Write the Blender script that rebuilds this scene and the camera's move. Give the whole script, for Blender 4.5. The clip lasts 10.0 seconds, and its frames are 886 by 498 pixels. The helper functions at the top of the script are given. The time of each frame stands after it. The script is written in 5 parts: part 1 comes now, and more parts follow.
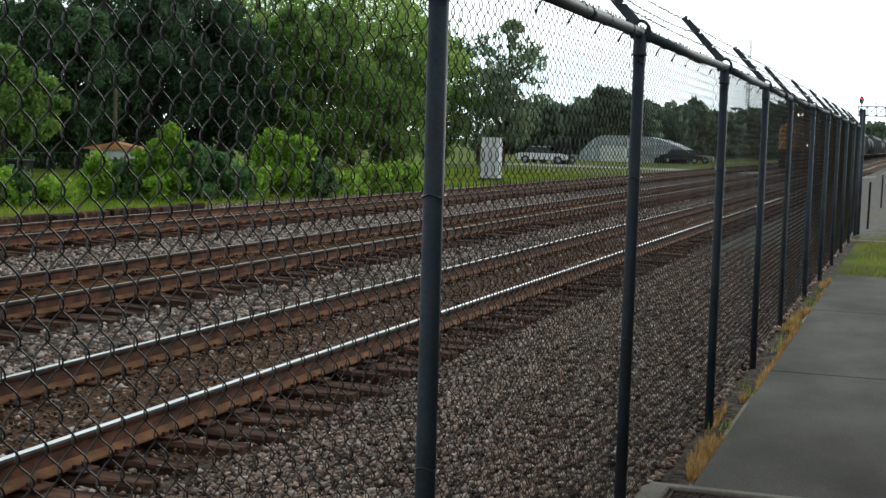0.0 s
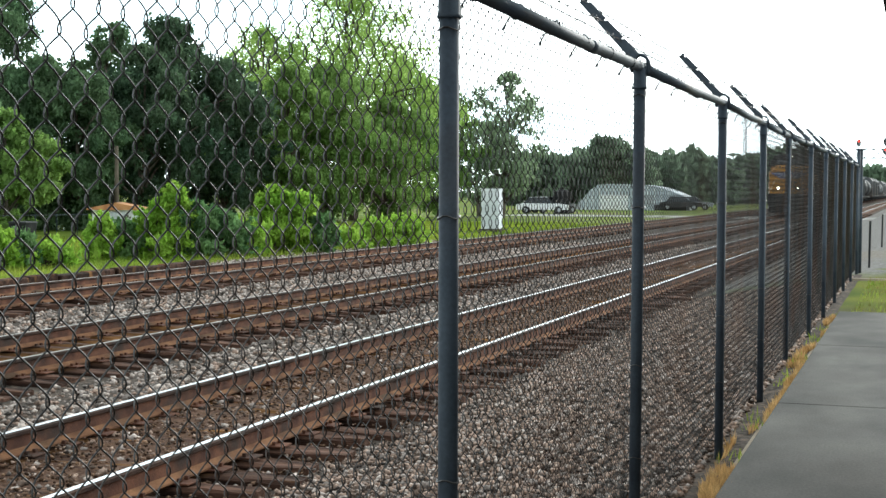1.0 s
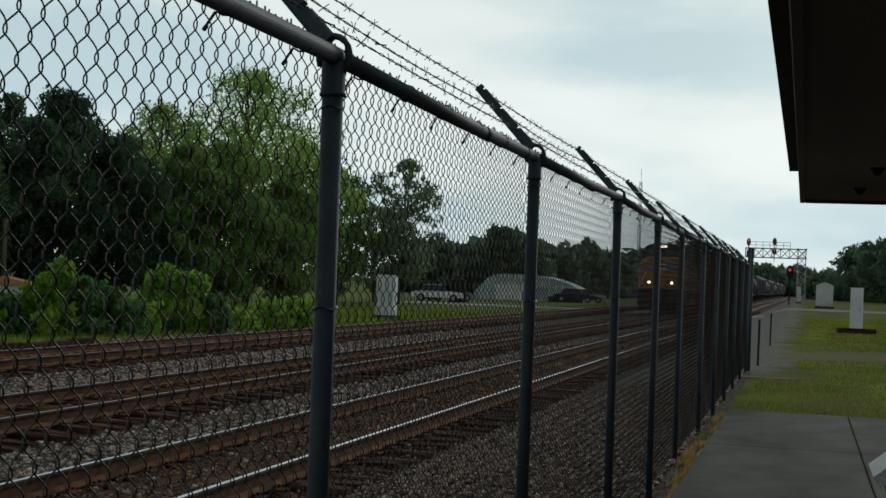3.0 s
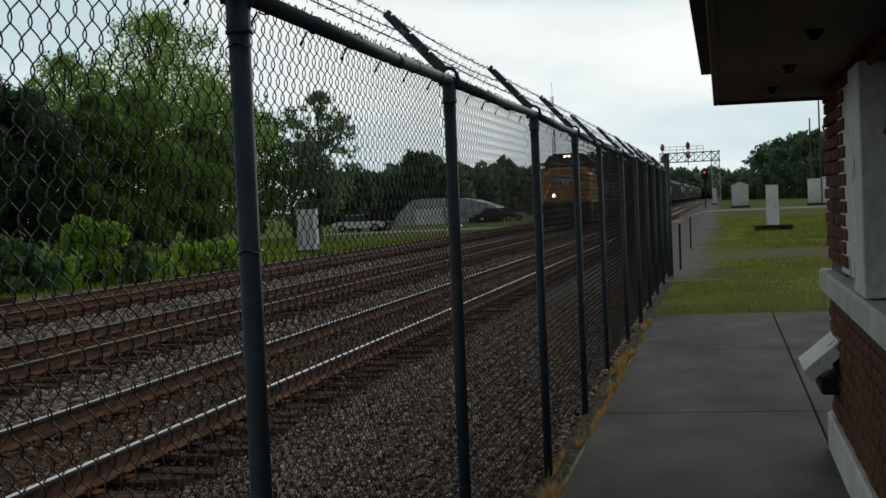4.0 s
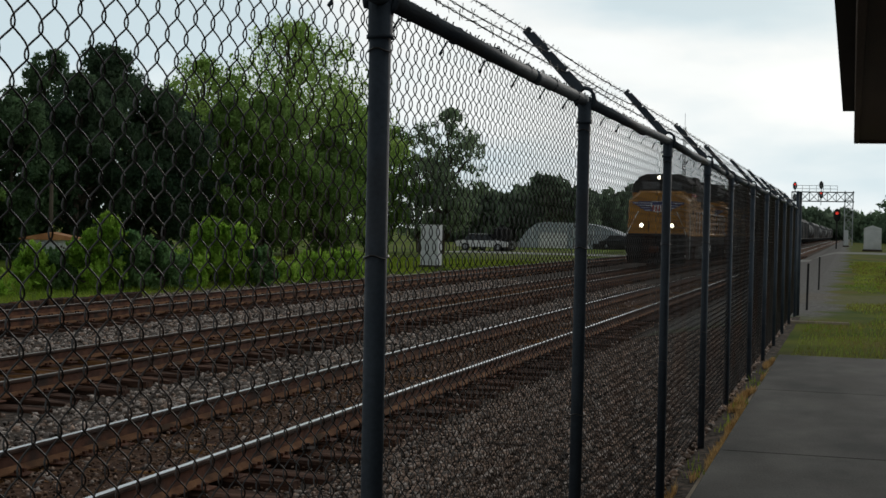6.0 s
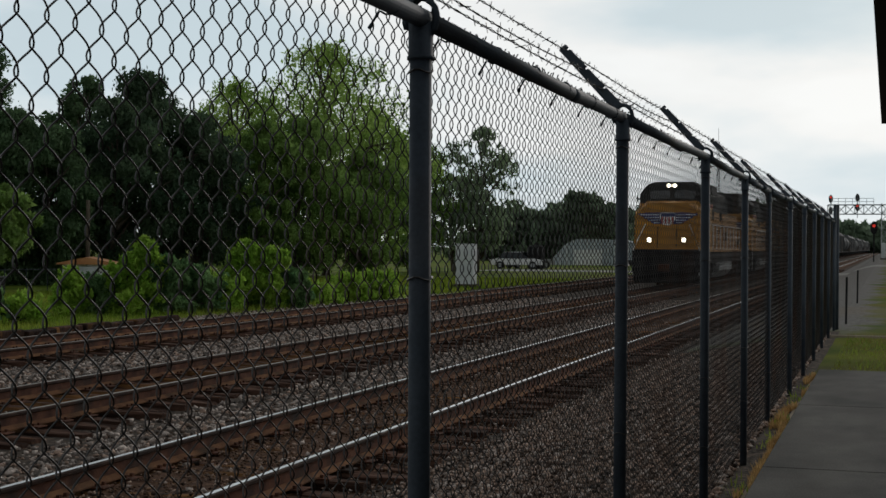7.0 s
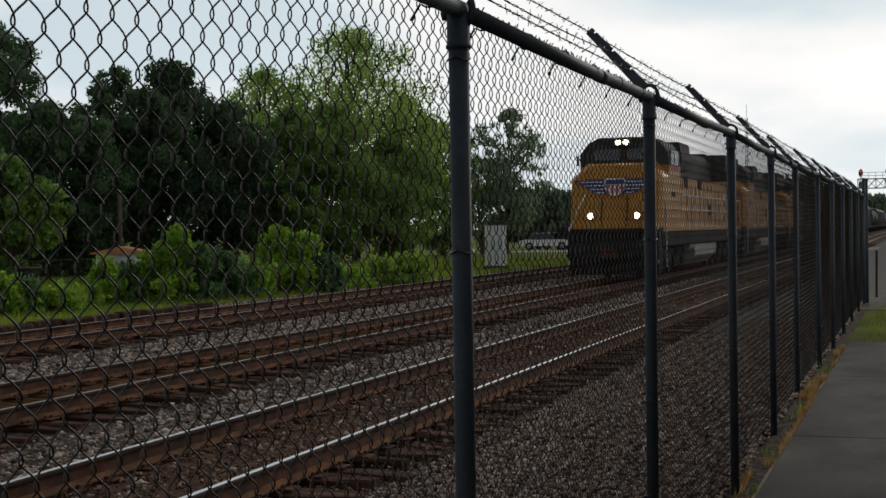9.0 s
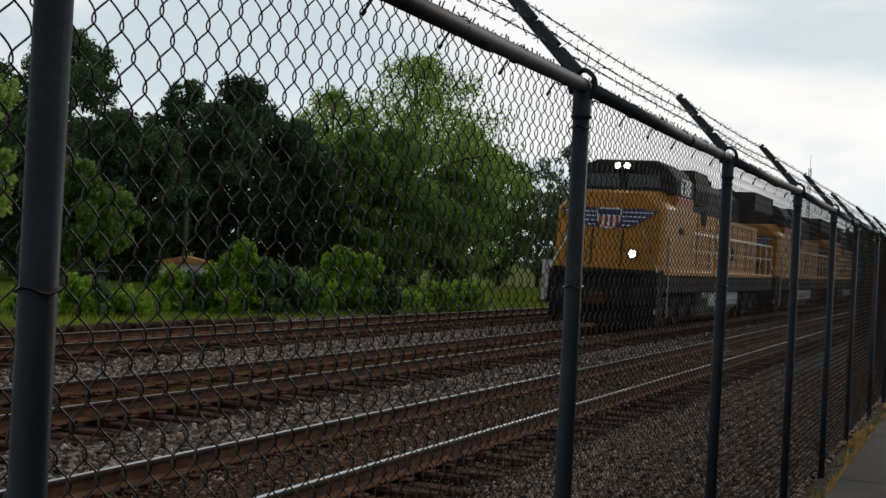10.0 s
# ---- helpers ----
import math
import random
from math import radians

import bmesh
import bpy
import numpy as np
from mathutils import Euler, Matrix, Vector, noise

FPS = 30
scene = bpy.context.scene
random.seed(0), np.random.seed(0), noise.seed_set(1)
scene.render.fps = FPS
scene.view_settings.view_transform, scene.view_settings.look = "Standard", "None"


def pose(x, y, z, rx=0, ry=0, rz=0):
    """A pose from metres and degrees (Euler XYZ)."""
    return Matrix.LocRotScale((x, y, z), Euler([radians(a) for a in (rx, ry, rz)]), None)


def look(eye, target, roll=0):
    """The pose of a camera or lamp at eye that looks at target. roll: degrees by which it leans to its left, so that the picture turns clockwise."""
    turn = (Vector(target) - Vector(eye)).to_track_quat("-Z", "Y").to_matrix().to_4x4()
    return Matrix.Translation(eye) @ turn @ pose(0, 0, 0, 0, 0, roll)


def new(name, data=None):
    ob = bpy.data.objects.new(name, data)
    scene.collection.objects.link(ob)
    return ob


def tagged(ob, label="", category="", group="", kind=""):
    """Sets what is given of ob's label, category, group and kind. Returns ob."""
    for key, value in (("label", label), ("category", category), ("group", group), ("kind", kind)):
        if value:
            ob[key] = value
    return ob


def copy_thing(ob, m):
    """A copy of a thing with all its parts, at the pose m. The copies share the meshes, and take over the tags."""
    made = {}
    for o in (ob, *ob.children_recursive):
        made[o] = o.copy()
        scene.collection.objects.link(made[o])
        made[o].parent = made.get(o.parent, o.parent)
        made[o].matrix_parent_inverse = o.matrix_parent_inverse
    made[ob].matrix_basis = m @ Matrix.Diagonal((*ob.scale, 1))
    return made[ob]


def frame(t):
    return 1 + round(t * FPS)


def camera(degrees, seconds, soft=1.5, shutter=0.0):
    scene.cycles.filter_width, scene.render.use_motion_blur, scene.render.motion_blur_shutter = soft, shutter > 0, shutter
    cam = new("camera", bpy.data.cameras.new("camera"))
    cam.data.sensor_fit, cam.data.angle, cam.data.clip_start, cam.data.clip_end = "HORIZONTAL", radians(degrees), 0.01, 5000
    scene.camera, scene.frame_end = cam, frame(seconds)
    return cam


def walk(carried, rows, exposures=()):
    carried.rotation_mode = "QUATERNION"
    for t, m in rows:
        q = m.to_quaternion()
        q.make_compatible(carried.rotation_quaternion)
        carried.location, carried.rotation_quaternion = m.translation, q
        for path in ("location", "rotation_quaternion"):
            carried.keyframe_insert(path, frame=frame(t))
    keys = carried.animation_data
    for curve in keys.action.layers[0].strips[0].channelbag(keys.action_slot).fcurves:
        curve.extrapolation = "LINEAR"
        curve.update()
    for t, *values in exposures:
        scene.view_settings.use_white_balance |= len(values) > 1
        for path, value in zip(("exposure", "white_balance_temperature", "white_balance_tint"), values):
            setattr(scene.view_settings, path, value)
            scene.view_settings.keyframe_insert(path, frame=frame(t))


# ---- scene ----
cam = camera(34.9, 10.0)
PATH = [
    (0, (1.073, -5.561, 1.584), (0.44, -3.67, 1.425), 1.8),
    (0.2, (1.095, -5.571, 1.537), (0.482, -3.679, 1.329), 1.8),
    (0.5, (1.084, -5.571, 1.533), (0.521, -3.667, 1.286), 1.3),
    (0.7, (1.052, -5.555, 1.534), (0.478, -3.652, 1.305), 1.0),
    (0.9, (1.124, -5.695, 1.541), (0.491, -3.802, 1.408), 0.1),
    (1, (1.084, -5.699, 1.510), (0.446, -3.805, 1.427), 0.3),
    (1.5, (1.087, -5.661, 1.520), (0.418, -3.776, 1.517), 0.0),
    (2, (1.085, -5.609, 1.524), (0.483, -3.702, 1.551), -0.7),
    (2.2, (1.078, -5.574, 1.524), (0.502, -3.658, 1.532), -0.8),
    (3.3, (1.028, -5.41, 1.521), (0.54, -3.471, 1.572), 2.7),
    (3.5, (1.01, -5.371, 1.53), (0.555, -3.423, 1.507), 0.7),
    (4, (1.029, -5.422, 1.53), (0.64, -3.461, 1.468), -2.4),
    (4.5, (1.012, -5.438, 1.533), (0.569, -3.489, 1.463), -2.6),
    (5, (1.003, -5.45, 1.537), (0.501, -3.514, 1.497), 0.1),
    (5.5, (1.001, -5.436, 1.526), (0.471, -3.508, 1.48), 1.4),
    (6.8, (1.03, -5.339, 1.508), (0.43, -3.431, 1.506), 0.4),
    (7, (0.988, -5.388, 1.518), (0.384, -3.482, 1.513), 0.4),
    (7.5, (1.003, -5.443, 1.51), (0.379, -3.543, 1.499), -0.0),
    (8, (1.004, -5.454, 1.51), (0.375, -3.556, 1.493), -0.2),
    (8.5, (0.99, -5.462, 1.516), (0.358, -3.565, 1.495), -1.4),
    (9, (1.033, -5.619, 1.501), (0.39, -3.726, 1.472), -0.8),
    (9.2, (1.064, -5.743, 1.479), (0.375, -3.866, 1.457), -2.8),
    (9.5, (1.062, -5.835, 1.522), (0.336, -3.971, 1.506), -3.3),
    (9.8, (1.148, -6.161, 1.584), (0.39, -4.31, 1.566), 0.8),
    (10, (1.089, -6.328, 1.513), (0.373, -4.461, 1.523), 3.0),
]
EXPOSURES = [(0, -0.8, 6350, 8), (0.3, -0.5, 6250, 7), (0.6, -0.1, 6250, 7), (0.8, 0.05, 6300, 7), (1.0, 0.2, 6300, 7), (1.5, 0.15, 6300, 7), (2.0, -0.85, 6350, 8), (2.2, -1.1, 6350, 7), (3.3, -2.2, 6350, 5), (3.6, -2.2, 6350, 6), (4.2, -1.87, 6500, 10), (5.5, -1.85, 6550, 11), (7.0, -2.0, 6600, 13), (8.0, -1.9, 6700, 15), (10, -1.9, 6700, 15)]
walk(cam, [(t, look(eye, target, roll)) for t, eye, target, roll in PATH], EXPOSURES)

# ---- light ----
world = bpy.data.worlds.new("sky")
scene.world = world
world.use_nodes = True
wn, wl = world.node_tree.nodes, world.node_tree.links
SUN_ELEV, SUN_AZ = 18.0, 12.0
SKY_LOW, SKY_HIGH, SKY_RIM = 8.6, 38.5, 18.0
sky = wn.new("ShaderNodeTexSky")
sky.sky_type = "NISHITA"
sky.sun_disc = False
sky.sun_elevation, sky.sun_rotation = radians(SUN_ELEV), radians(SUN_AZ)
sky.air_density, sky.dust_density = 1.0, 5.0
_az, _el = radians(SUN_AZ), radians(SUN_ELEV)
SUN_DIR = Vector((math.sin(_az) * math.cos(_el), math.cos(_az) * math.cos(_el), math.sin(_el)))
# thin cloud, brightest round the hidden sun
w_coord, w_map = wn.new("ShaderNodeTexCoord"), wn.new("ShaderNodeMapping")
w_map.inputs["Scale"].default_value = (1.6, 1.6, 5.0)
w_noise, w_cloud = wn.new("ShaderNodeTexNoise"), wn.new("ShaderNodeMapRange")
w_noise.inputs["Scale"].default_value, w_noise.inputs["Detail"].default_value = 2.4, 7.0
w_cloud.inputs["From Min"].default_value, w_cloud.inputs["From Max"].default_value = 0.36, 0.64
w_cloud.inputs["To Min"].default_value, w_cloud.inputs["To Max"].default_value = 0.86, 1.06
w_dot, w_glow = wn.new("ShaderNodeVectorMath"), wn.new("ShaderNodeMapRange")
w_dot.operation, w_glow.interpolation_type = "DOT_PRODUCT", "SMOOTHSTEP"
w_dot.inputs[1].default_value = SUN_DIR
w_glow.inputs["From Min"].default_value, w_glow.inputs["From Max"].default_value = 0.15, 0.80
w_glow.inputs["To Min"].default_value, w_glow.inputs["To Max"].default_value = SKY_LOW, SKY_HIGH - SKY_RIM
# hazy rim all round the horizon
w_sep, w_abs, w_rim, w_sum = wn.new("ShaderNodeSeparateXYZ"), wn.new("ShaderNodeMath"), wn.new("ShaderNodeMapRange"), wn.new("ShaderNodeMath")
w_abs.operation, w_sum.operation, w_rim.interpolation_type = "ABSOLUTE", "ADD", "SMOOTHSTEP"
w_rim.inputs["From Min"].default_value, w_rim.inputs["From Max"].default_value = 0.0, 0.65
w_rim.inputs["To Min"].default_value, w_rim.inputs["To Max"].default_value = SKY_RIM, 0.0
wl.new(w_coord.outputs["Generated"], w_sep.inputs[0])
wl.new(w_sep.outputs["Z"], w_abs.inputs[0])
wl.new(w_abs.outputs[0], w_rim.inputs["Value"])
wl.new(w_rim.outputs["Result"], w_sum.inputs[1])
w_mul, w_tint, w_mix = wn.new("ShaderNodeMath"), wn.new("ShaderNodeMix"), wn.new("ShaderNodeMix")
w_mul.operation = "MULTIPLY"
w_tint.data_type, w_tint.blend_type = "RGBA", "MULTIPLY"
w_tint.inputs["Factor"].default_value = 1.0
w_hue = wn.new("ShaderNodeValToRGB")
w_hue.color_ramp.elements[0].position, w_hue.color_ramp.elements[0].color = 0.38, (0.76, 0.93, 1.0, 1)
w_hue.color_ramp.elements[1].position, w_hue.color_ramp.elements[1].color = 0.58, (0.945, 1.0, 1.0, 1)
wl.new(w_noise.outputs["Fac"], w_hue.inputs["Fac"])
wl.new(w_hue.outputs["Color"], w_tint.inputs["A"])
w_mix.data_type = "RGBA"
w_mix.inputs["Factor"].default_value = 0.93
wl.new(w_coord.outputs["Generated"], w_map.inputs["Vector"])
wl.new(w_map.outputs["Vector"], w_noise.inputs["Vector"])
wl.new(w_noise.outputs["Fac"], w_cloud.inputs["Value"])
wl.new(w_coord.outputs["Generated"], w_dot.inputs[0])
wl.new(w_dot.outputs["Value"], w_glow.inputs["Value"])
wl.new(w_glow.outputs["Result"], w_sum.inputs[0])
wl.new(w_sum.outputs[0], w_mul.inputs[0])
wl.new(w_cloud.outputs["Result"], w_mul.inputs[1])
wl.new(w_mul.outputs[0], w_tint.inputs["B"])
wl.new(sky.outputs["Color"], w_mix.inputs["A"])
wl.new(w_tint.outputs["Result"], w_mix.inputs["B"])
wl.new(w_mix.outputs["Result"], wn["Background"].inputs["Color"])
wn["Background"].inputs["Strength"].default_value = 0.1

sun = new("sun", bpy.data.lights.new("sun", "SUN"))
sun.data.energy, sun.data.angle, sun.data.color = 1.2, radians(14), (1.0, 0.94, 0.85)
sun.matrix_world = look((30, 30, 40), Vector((30, 30, 40)) - SUN_DIR)


# ---- materials ----
def mat(name, c1, c2, scale=8.0, rough=0.8, metal=0.0, bump=0.2, fine=60.0, vary=0.15, c3=None, spec=0.4, stretch=(1, 1, 1), c3at=(0.52, 0.66), c3k=0.37, island=False):
    """Two-scale noise colour with bump; vary: brightness from object to object or island to island."""
    m = bpy.data.materials.new(name)
    m.use_nodes = True
    n, l = m.node_tree.nodes, m.node_tree.links
    b = n["Principled BSDF"]
    b.inputs["Roughness"].default_value, b.inputs["Metallic"].default_value = rough, metal
    b.inputs["Specular IOR Level"].default_value = spec
    co, mp = n.new("ShaderNodeTexCoord"), n.new("ShaderNodeMapping")
    mp.inputs["Scale"].default_value = stretch
    l.new(co.outputs["Object"], mp.inputs["Vector"])
    big, small = n.new("ShaderNodeTexNoise"), n.new("ShaderNodeTexNoise")
    big.inputs["Scale"].default_value, big.inputs["Detail"].default_value = scale, 5.0
    small.inputs["Scale"].default_value, small.inputs["Detail"].default_value = fine, 4.0
    for t in (big, small):
        l.new(mp.outputs["Vector"], t.inputs["Vector"])
    ramp = n.new("ShaderNodeValToRGB")
    e = ramp.color_ramp.elements
    e[0].position, e[0].color = 0.36, (*c1, 1)
    e[1].position, e[1].color = 0.64, (*c2, 1)
    l.new(big.outputs["Fac"], ramp.inputs["Fac"])
    last = ramp.outputs["Color"]
    if c3:
        st, r3, mx = n.new("ShaderNodeTexNoise"), n.new("ShaderNodeValToRGB"), n.new("ShaderNodeMix")
        st.inputs["Scale"].default_value, st.inputs["Detail"].default_value = scale * c3k, 7.0
        r3.color_ramp.elements[0].position, r3.color_ramp.elements[1].position = c3at
        mx.data_type = "RGBA"
        mx.inputs["B"].default_value = (*c3, 1)
        l.new(mp.outputs["Vector"], st.inputs["Vector"])
        l.new(st.outputs["Fac"], r3.inputs["Fac"])
        l.new(r3.outputs["Color"], mx.inputs["Factor"])
        l.new(last, mx.inputs["A"])
        last = mx.outputs["Result"]
    info, geo, ad, mr, ml = n.new("ShaderNodeObjectInfo"), n.new("ShaderNodeNewGeometry"), n.new("ShaderNodeMath"), n.new("ShaderNodeMapRange"), n.new("ShaderNodeMix")
    ad.operation = "ADD"
    if island:
        ad.inputs[0].default_value = 0.0
    else:
        l.new(info.outputs["Random"], ad.inputs[0])
    l.new(geo.outputs["Random Per Island"], ad.inputs[1])
    mr.inputs["From Max"].default_value = 1.0 if island else 2.0
    mr.inputs["To Min"].default_value, mr.inputs["To Max"].default_value = 1 - 2 * vary, 1 + 2 * vary
    l.new(ad.outputs[0], mr.inputs["Value"])
    fr, fm = n.new("ShaderNodeMapRange"), n.new("ShaderNodeMath")
    fr.inputs["From Min"].default_value, fr.inputs["From Max"].default_value = 0.25, 0.75
    fr.inputs["To Min"].default_value, fr.inputs["To Max"].default_value = 0.82, 1.18
    l.new(small.outputs["Fac"], fr.inputs["Value"])
    fm.operation = "MULTIPLY"
    l.new(mr.outputs["Result"], fm.inputs[0])
    l.new(fr.outputs["Result"], fm.inputs[1])
    ml.data_type, ml.blend_type = "RGBA", "MULTIPLY"
    ml.inputs["Factor"].default_value = 1.0
    l.new(last, ml.inputs["A"])
    l.new(fm.outputs[0], ml.inputs["B"])
    l.new(ml.outputs["Result"], b.inputs["Base Color"])
    if bump:
        bp = n.new("ShaderNodeBump")
        bp.inputs["Strength"].default_value, bp.inputs["Distance"].default_value = bump, 0.01
        l.new(small.outputs["Fac"], bp.inputs["Height"])
        l.new(bp.outputs["Normal"], b.inputs["Normal"])
    return m


def leaf_mat(name, c1, c2, scale):
    m = mat(name, c1, c2, scale, rough=0.55, bump=0.0, fine=3.0, vary=0.17, spec=0.12, island=True)
    n, l = m.node_tree.nodes, m.node_tree.links
    tr, add = n.new("ShaderNodeBsdfTranslucent"), n.new("ShaderNodeMixShader")
    src = n["Principled BSDF"].inputs["Base Color"].links[0].from_socket
    l.new(src, tr.inputs["Color"])
    add.inputs["Fac"].default_value = 0.62
    l.new(n["Principled BSDF"].outputs[0], add.inputs[1])
    l.new(tr.outputs[0], add.inputs[2])
    l.new(add.outputs[0], n["Material Output"].inputs["Surface"])
    return m


def glow(name, color, strength):
    m = bpy.data.materials.new(name)
    m.use_nodes = True
    b = m.node_tree.nodes["Principled BSDF"]
    b.inputs["Base Color"].default_value = (*color, 1)
    b.inputs["Emission Color"].default_value = (*color, 1)
    b.inputs["Emission Strength"].default_value = strength
    return m


M_STONE = mat("crushed_stone", (0.15, 0.102, 0.078), (0.37, 0.262, 0.205), 25, 0.9, bump=0.3, vary=0.46, island=True, spec=0.12)
M_BROWNST = mat("rusty_stone_chips", (0.09, 0.052, 0.036), (0.22, 0.135, 0.085), 25, 0.95, bump=0.3, vary=0.42, island=True, spec=0.1)
M_STONE_G = mat("grey_crushed_stone", (0.21, 0.172, 0.150), (0.45, 0.375, 0.33), 25, 0.9, bump=0.3, vary=0.45, island=True, spec=0.12)
M_BED = mat("ballast_bed", (0.032, 0.025, 0.021), (0.105, 0.086, 0.072), 28, 0.95, bump=0.8, fine=45, c3=(0.15, 0.11, 0.085), spec=0.05)
M_BEDB = mat("brown_track_bed", (0.052, 0.028, 0.020), (0.15, 0.088, 0.060), 18, 0.95, bump=0.9, fine=45, c3=(0.11, 0.06, 0.035), spec=0.05)
M_RUST = mat("rusted_steel", (0.066, 0.026, 0.016), (0.145, 0.060, 0.034), 5, 0.8, 0.2, bump=0.3, c3=(0.042, 0.027, 0.021), spec=0.2)
# darker rust with the shade round the rail head painted in
M_RUST_SHADE = mat("shaded_rail_head_side", (0.030, 0.015, 0.011), (0.064, 0.034, 0.023), 5, 0.8, 0.1, bump=0.3, c3=(0.03, 0.022, 0.018), spec=0.2)
# tan rust made lighter than the web: sky light painted on the flange
M_FLANGE = mat("lit_tan_rusted_flange", (0.125, 0.058, 0.032), (0.24, 0.118, 0.060), 4, 0.9, bump=0.4, c3=(0.07, 0.045, 0.03), spec=0.1)
M_DULL = mat("dull_rail_steel", (0.30, 0.26, 0.22), (0.45, 0.40, 0.36), 3, 0.5, 0.7, bump=0.05, stretch=(1, 0.1, 1))
M_SHINE = mat("polished_rail_steel", (0.45, 0.45, 0.46), (0.60, 0.60, 0.60), 3, 0.3, 1.0, bump=0.02, stretch=(1, 0.05, 1))
M_TIE = mat("creosoted_timber", (0.028, 0.015, 0.011), (0.12, 0.062, 0.042), 5, 0.9, bump=0.9, fine=40, vary=0.38, c3=(0.24, 0.115, 0.042), c3at=(0.56, 0.64), stretch=(0.25, 2, 2), spec=0.12)
M_POST = mat("dark_galvanised_tube", (0.032, 0.042, 0.056), (0.056, 0.069, 0.086), 4, 0.6, 0.25, bump=0.08, fine=90, c3=(0.058, 0.054, 0.052), spec=0.3)
M_WIRE = mat("weathered_wire", (0.050, 0.045, 0.043), (0.090, 0.084, 0.080), 3, 0.38, 0.8, bump=0.0, c3=(0.08, 0.052, 0.042))
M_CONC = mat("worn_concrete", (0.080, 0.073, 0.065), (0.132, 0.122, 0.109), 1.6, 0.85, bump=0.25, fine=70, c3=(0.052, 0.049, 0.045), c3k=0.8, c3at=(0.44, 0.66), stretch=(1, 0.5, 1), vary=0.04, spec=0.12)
M_CURB = mat("drain_concrete", (0.19, 0.17, 0.145), (0.30, 0.275, 0.235), 3, 0.9, bump=0.5, fine=50, c3=(0.2, 0.17, 0.14), spec=0.15)
M_GRATE = mat("rusty_grate", (0.075, 0.052, 0.045), (0.14, 0.105, 0.095), 4, 0.9, 0.0, bump=0.2, spec=0.1)
M_GRASS = mat("mown_grass", (0.075, 0.125, 0.016), (0.16, 0.19, 0.028), 0.25, 0.95, bump=0.6, fine=14, c3=(0.17, 0.15, 0.055), spec=0.05)
M_BLADE = leaf_mat("grass_blade", (0.14, 0.23, 0.022), (0.33, 0.38, 0.06), 0.3)
M_OLIVE = leaf_mat("olive_grass", (0.13, 0.125, 0.028), (0.27, 0.22, 0.07), 0.4)
M_DRY = leaf_mat("dry_weed", (0.34, 0.19, 0.07), (0.52, 0.34, 0.15), 2.0)
M_BRICK = mat("dark_red_brick", (0.085, 0.034, 0.022), (0.14, 0.058, 0.035), 6, 0.9, bump=0.5, fine=80, vary=0.2, spec=0.15)
M_MORTAR = mat("grey_mortar", (0.10, 0.085, 0.07), (0.16, 0.14, 0.12), 20, 0.95, bump=0.5)
M_WHITE = mat("flaking_white_paint", (0.62, 0.63, 0.62), (0.74, 0.74, 0.72), 3, 0.6, bump=0.3, fine=30, c3=(0.10, 0.085, 0.07), c3at=(0.655, 0.675), c3k=2.2, stretch=(1, 1, 0.6))
M_SILL = mat("painted_stone_sill", (0.50, 0.49, 0.46), (0.62, 0.61, 0.58), 3, 0.8, bump=0.3, c3=(0.4, 0.38, 0.35))
M_SOFFIT = mat("brown_soffit_boards", (0.10, 0.062, 0.042), (0.15, 0.095, 0.065), 1.5, 0.7, bump=0.2, stretch=(3, 0.3, 1))
M_BARK = mat("bark", (0.07, 0.055, 0.042), (0.14, 0.115, 0.09), 3, 0.95, bump=0.8, fine=15, stretch=(1, 1, 0.3), spec=0.1)
M_YELLOW = mat("armour_yellow_paint", (0.45, 0.185, 0.007), (0.53, 0.225, 0.010), 1.2, 0.45, bump=0.04, c3=(0.43, 0.20, 0.015), vary=0.03)
M_LGREY = mat("loco_grey_paint", (0.020, 0.020, 0.021), (0.036, 0.036, 0.037), 1.5, 0.75, bump=0.06, vary=0.05)
M_BLACK = mat("grimy_black_steel", (0.014, 0.014, 0.015), (0.034, 0.032, 0.031), 2, 0.88, 0.0, bump=0.15, vary=0.1, spec=0.15)
M_TANK = mat("silver_tank_paint", (0.32, 0.32, 0.32), (0.44, 0.44, 0.43), 2, 0.5, 0.3, bump=0.06, c3=(0.2, 0.19, 0.18))
M_BLUE = mat("emblem_blue_paint", (0.02, 0.035, 0.16), (0.03, 0.05, 0.22), 2, 0.45, bump=0.0, vary=0.02)
M_RED = mat("red_paint", (0.48, 0.03, 0.022), (0.58, 0.045, 0.03), 2, 0.45, bump=0.0, vary=0.02)
M_PAINT = mat("clean_white_paint", (0.74, 0.74, 0.73), (0.82, 0.82, 0.81), 2, 0.5, bump=0.03, vary=0.03)
M_METALW = mat("white_sheet_metal", (0.60, 0.62, 0.62), (0.72, 0.73, 0.73), 1.2, 0.5, bump=0.05, c3=(0.52, 0.53, 0.52))
M_HALL = mat("weathered_blue_white_sheet", (0.33, 0.37, 0.40), (0.44, 0.48, 0.50), 0.6, 0.6, bump=0.05, c3=(0.28, 0.31, 0.33))
M_GALV = mat("galvanised_steel", (0.30, 0.31, 0.32), (0.42, 0.43, 0.44), 3, 0.5, 0.6, bump=0.05)
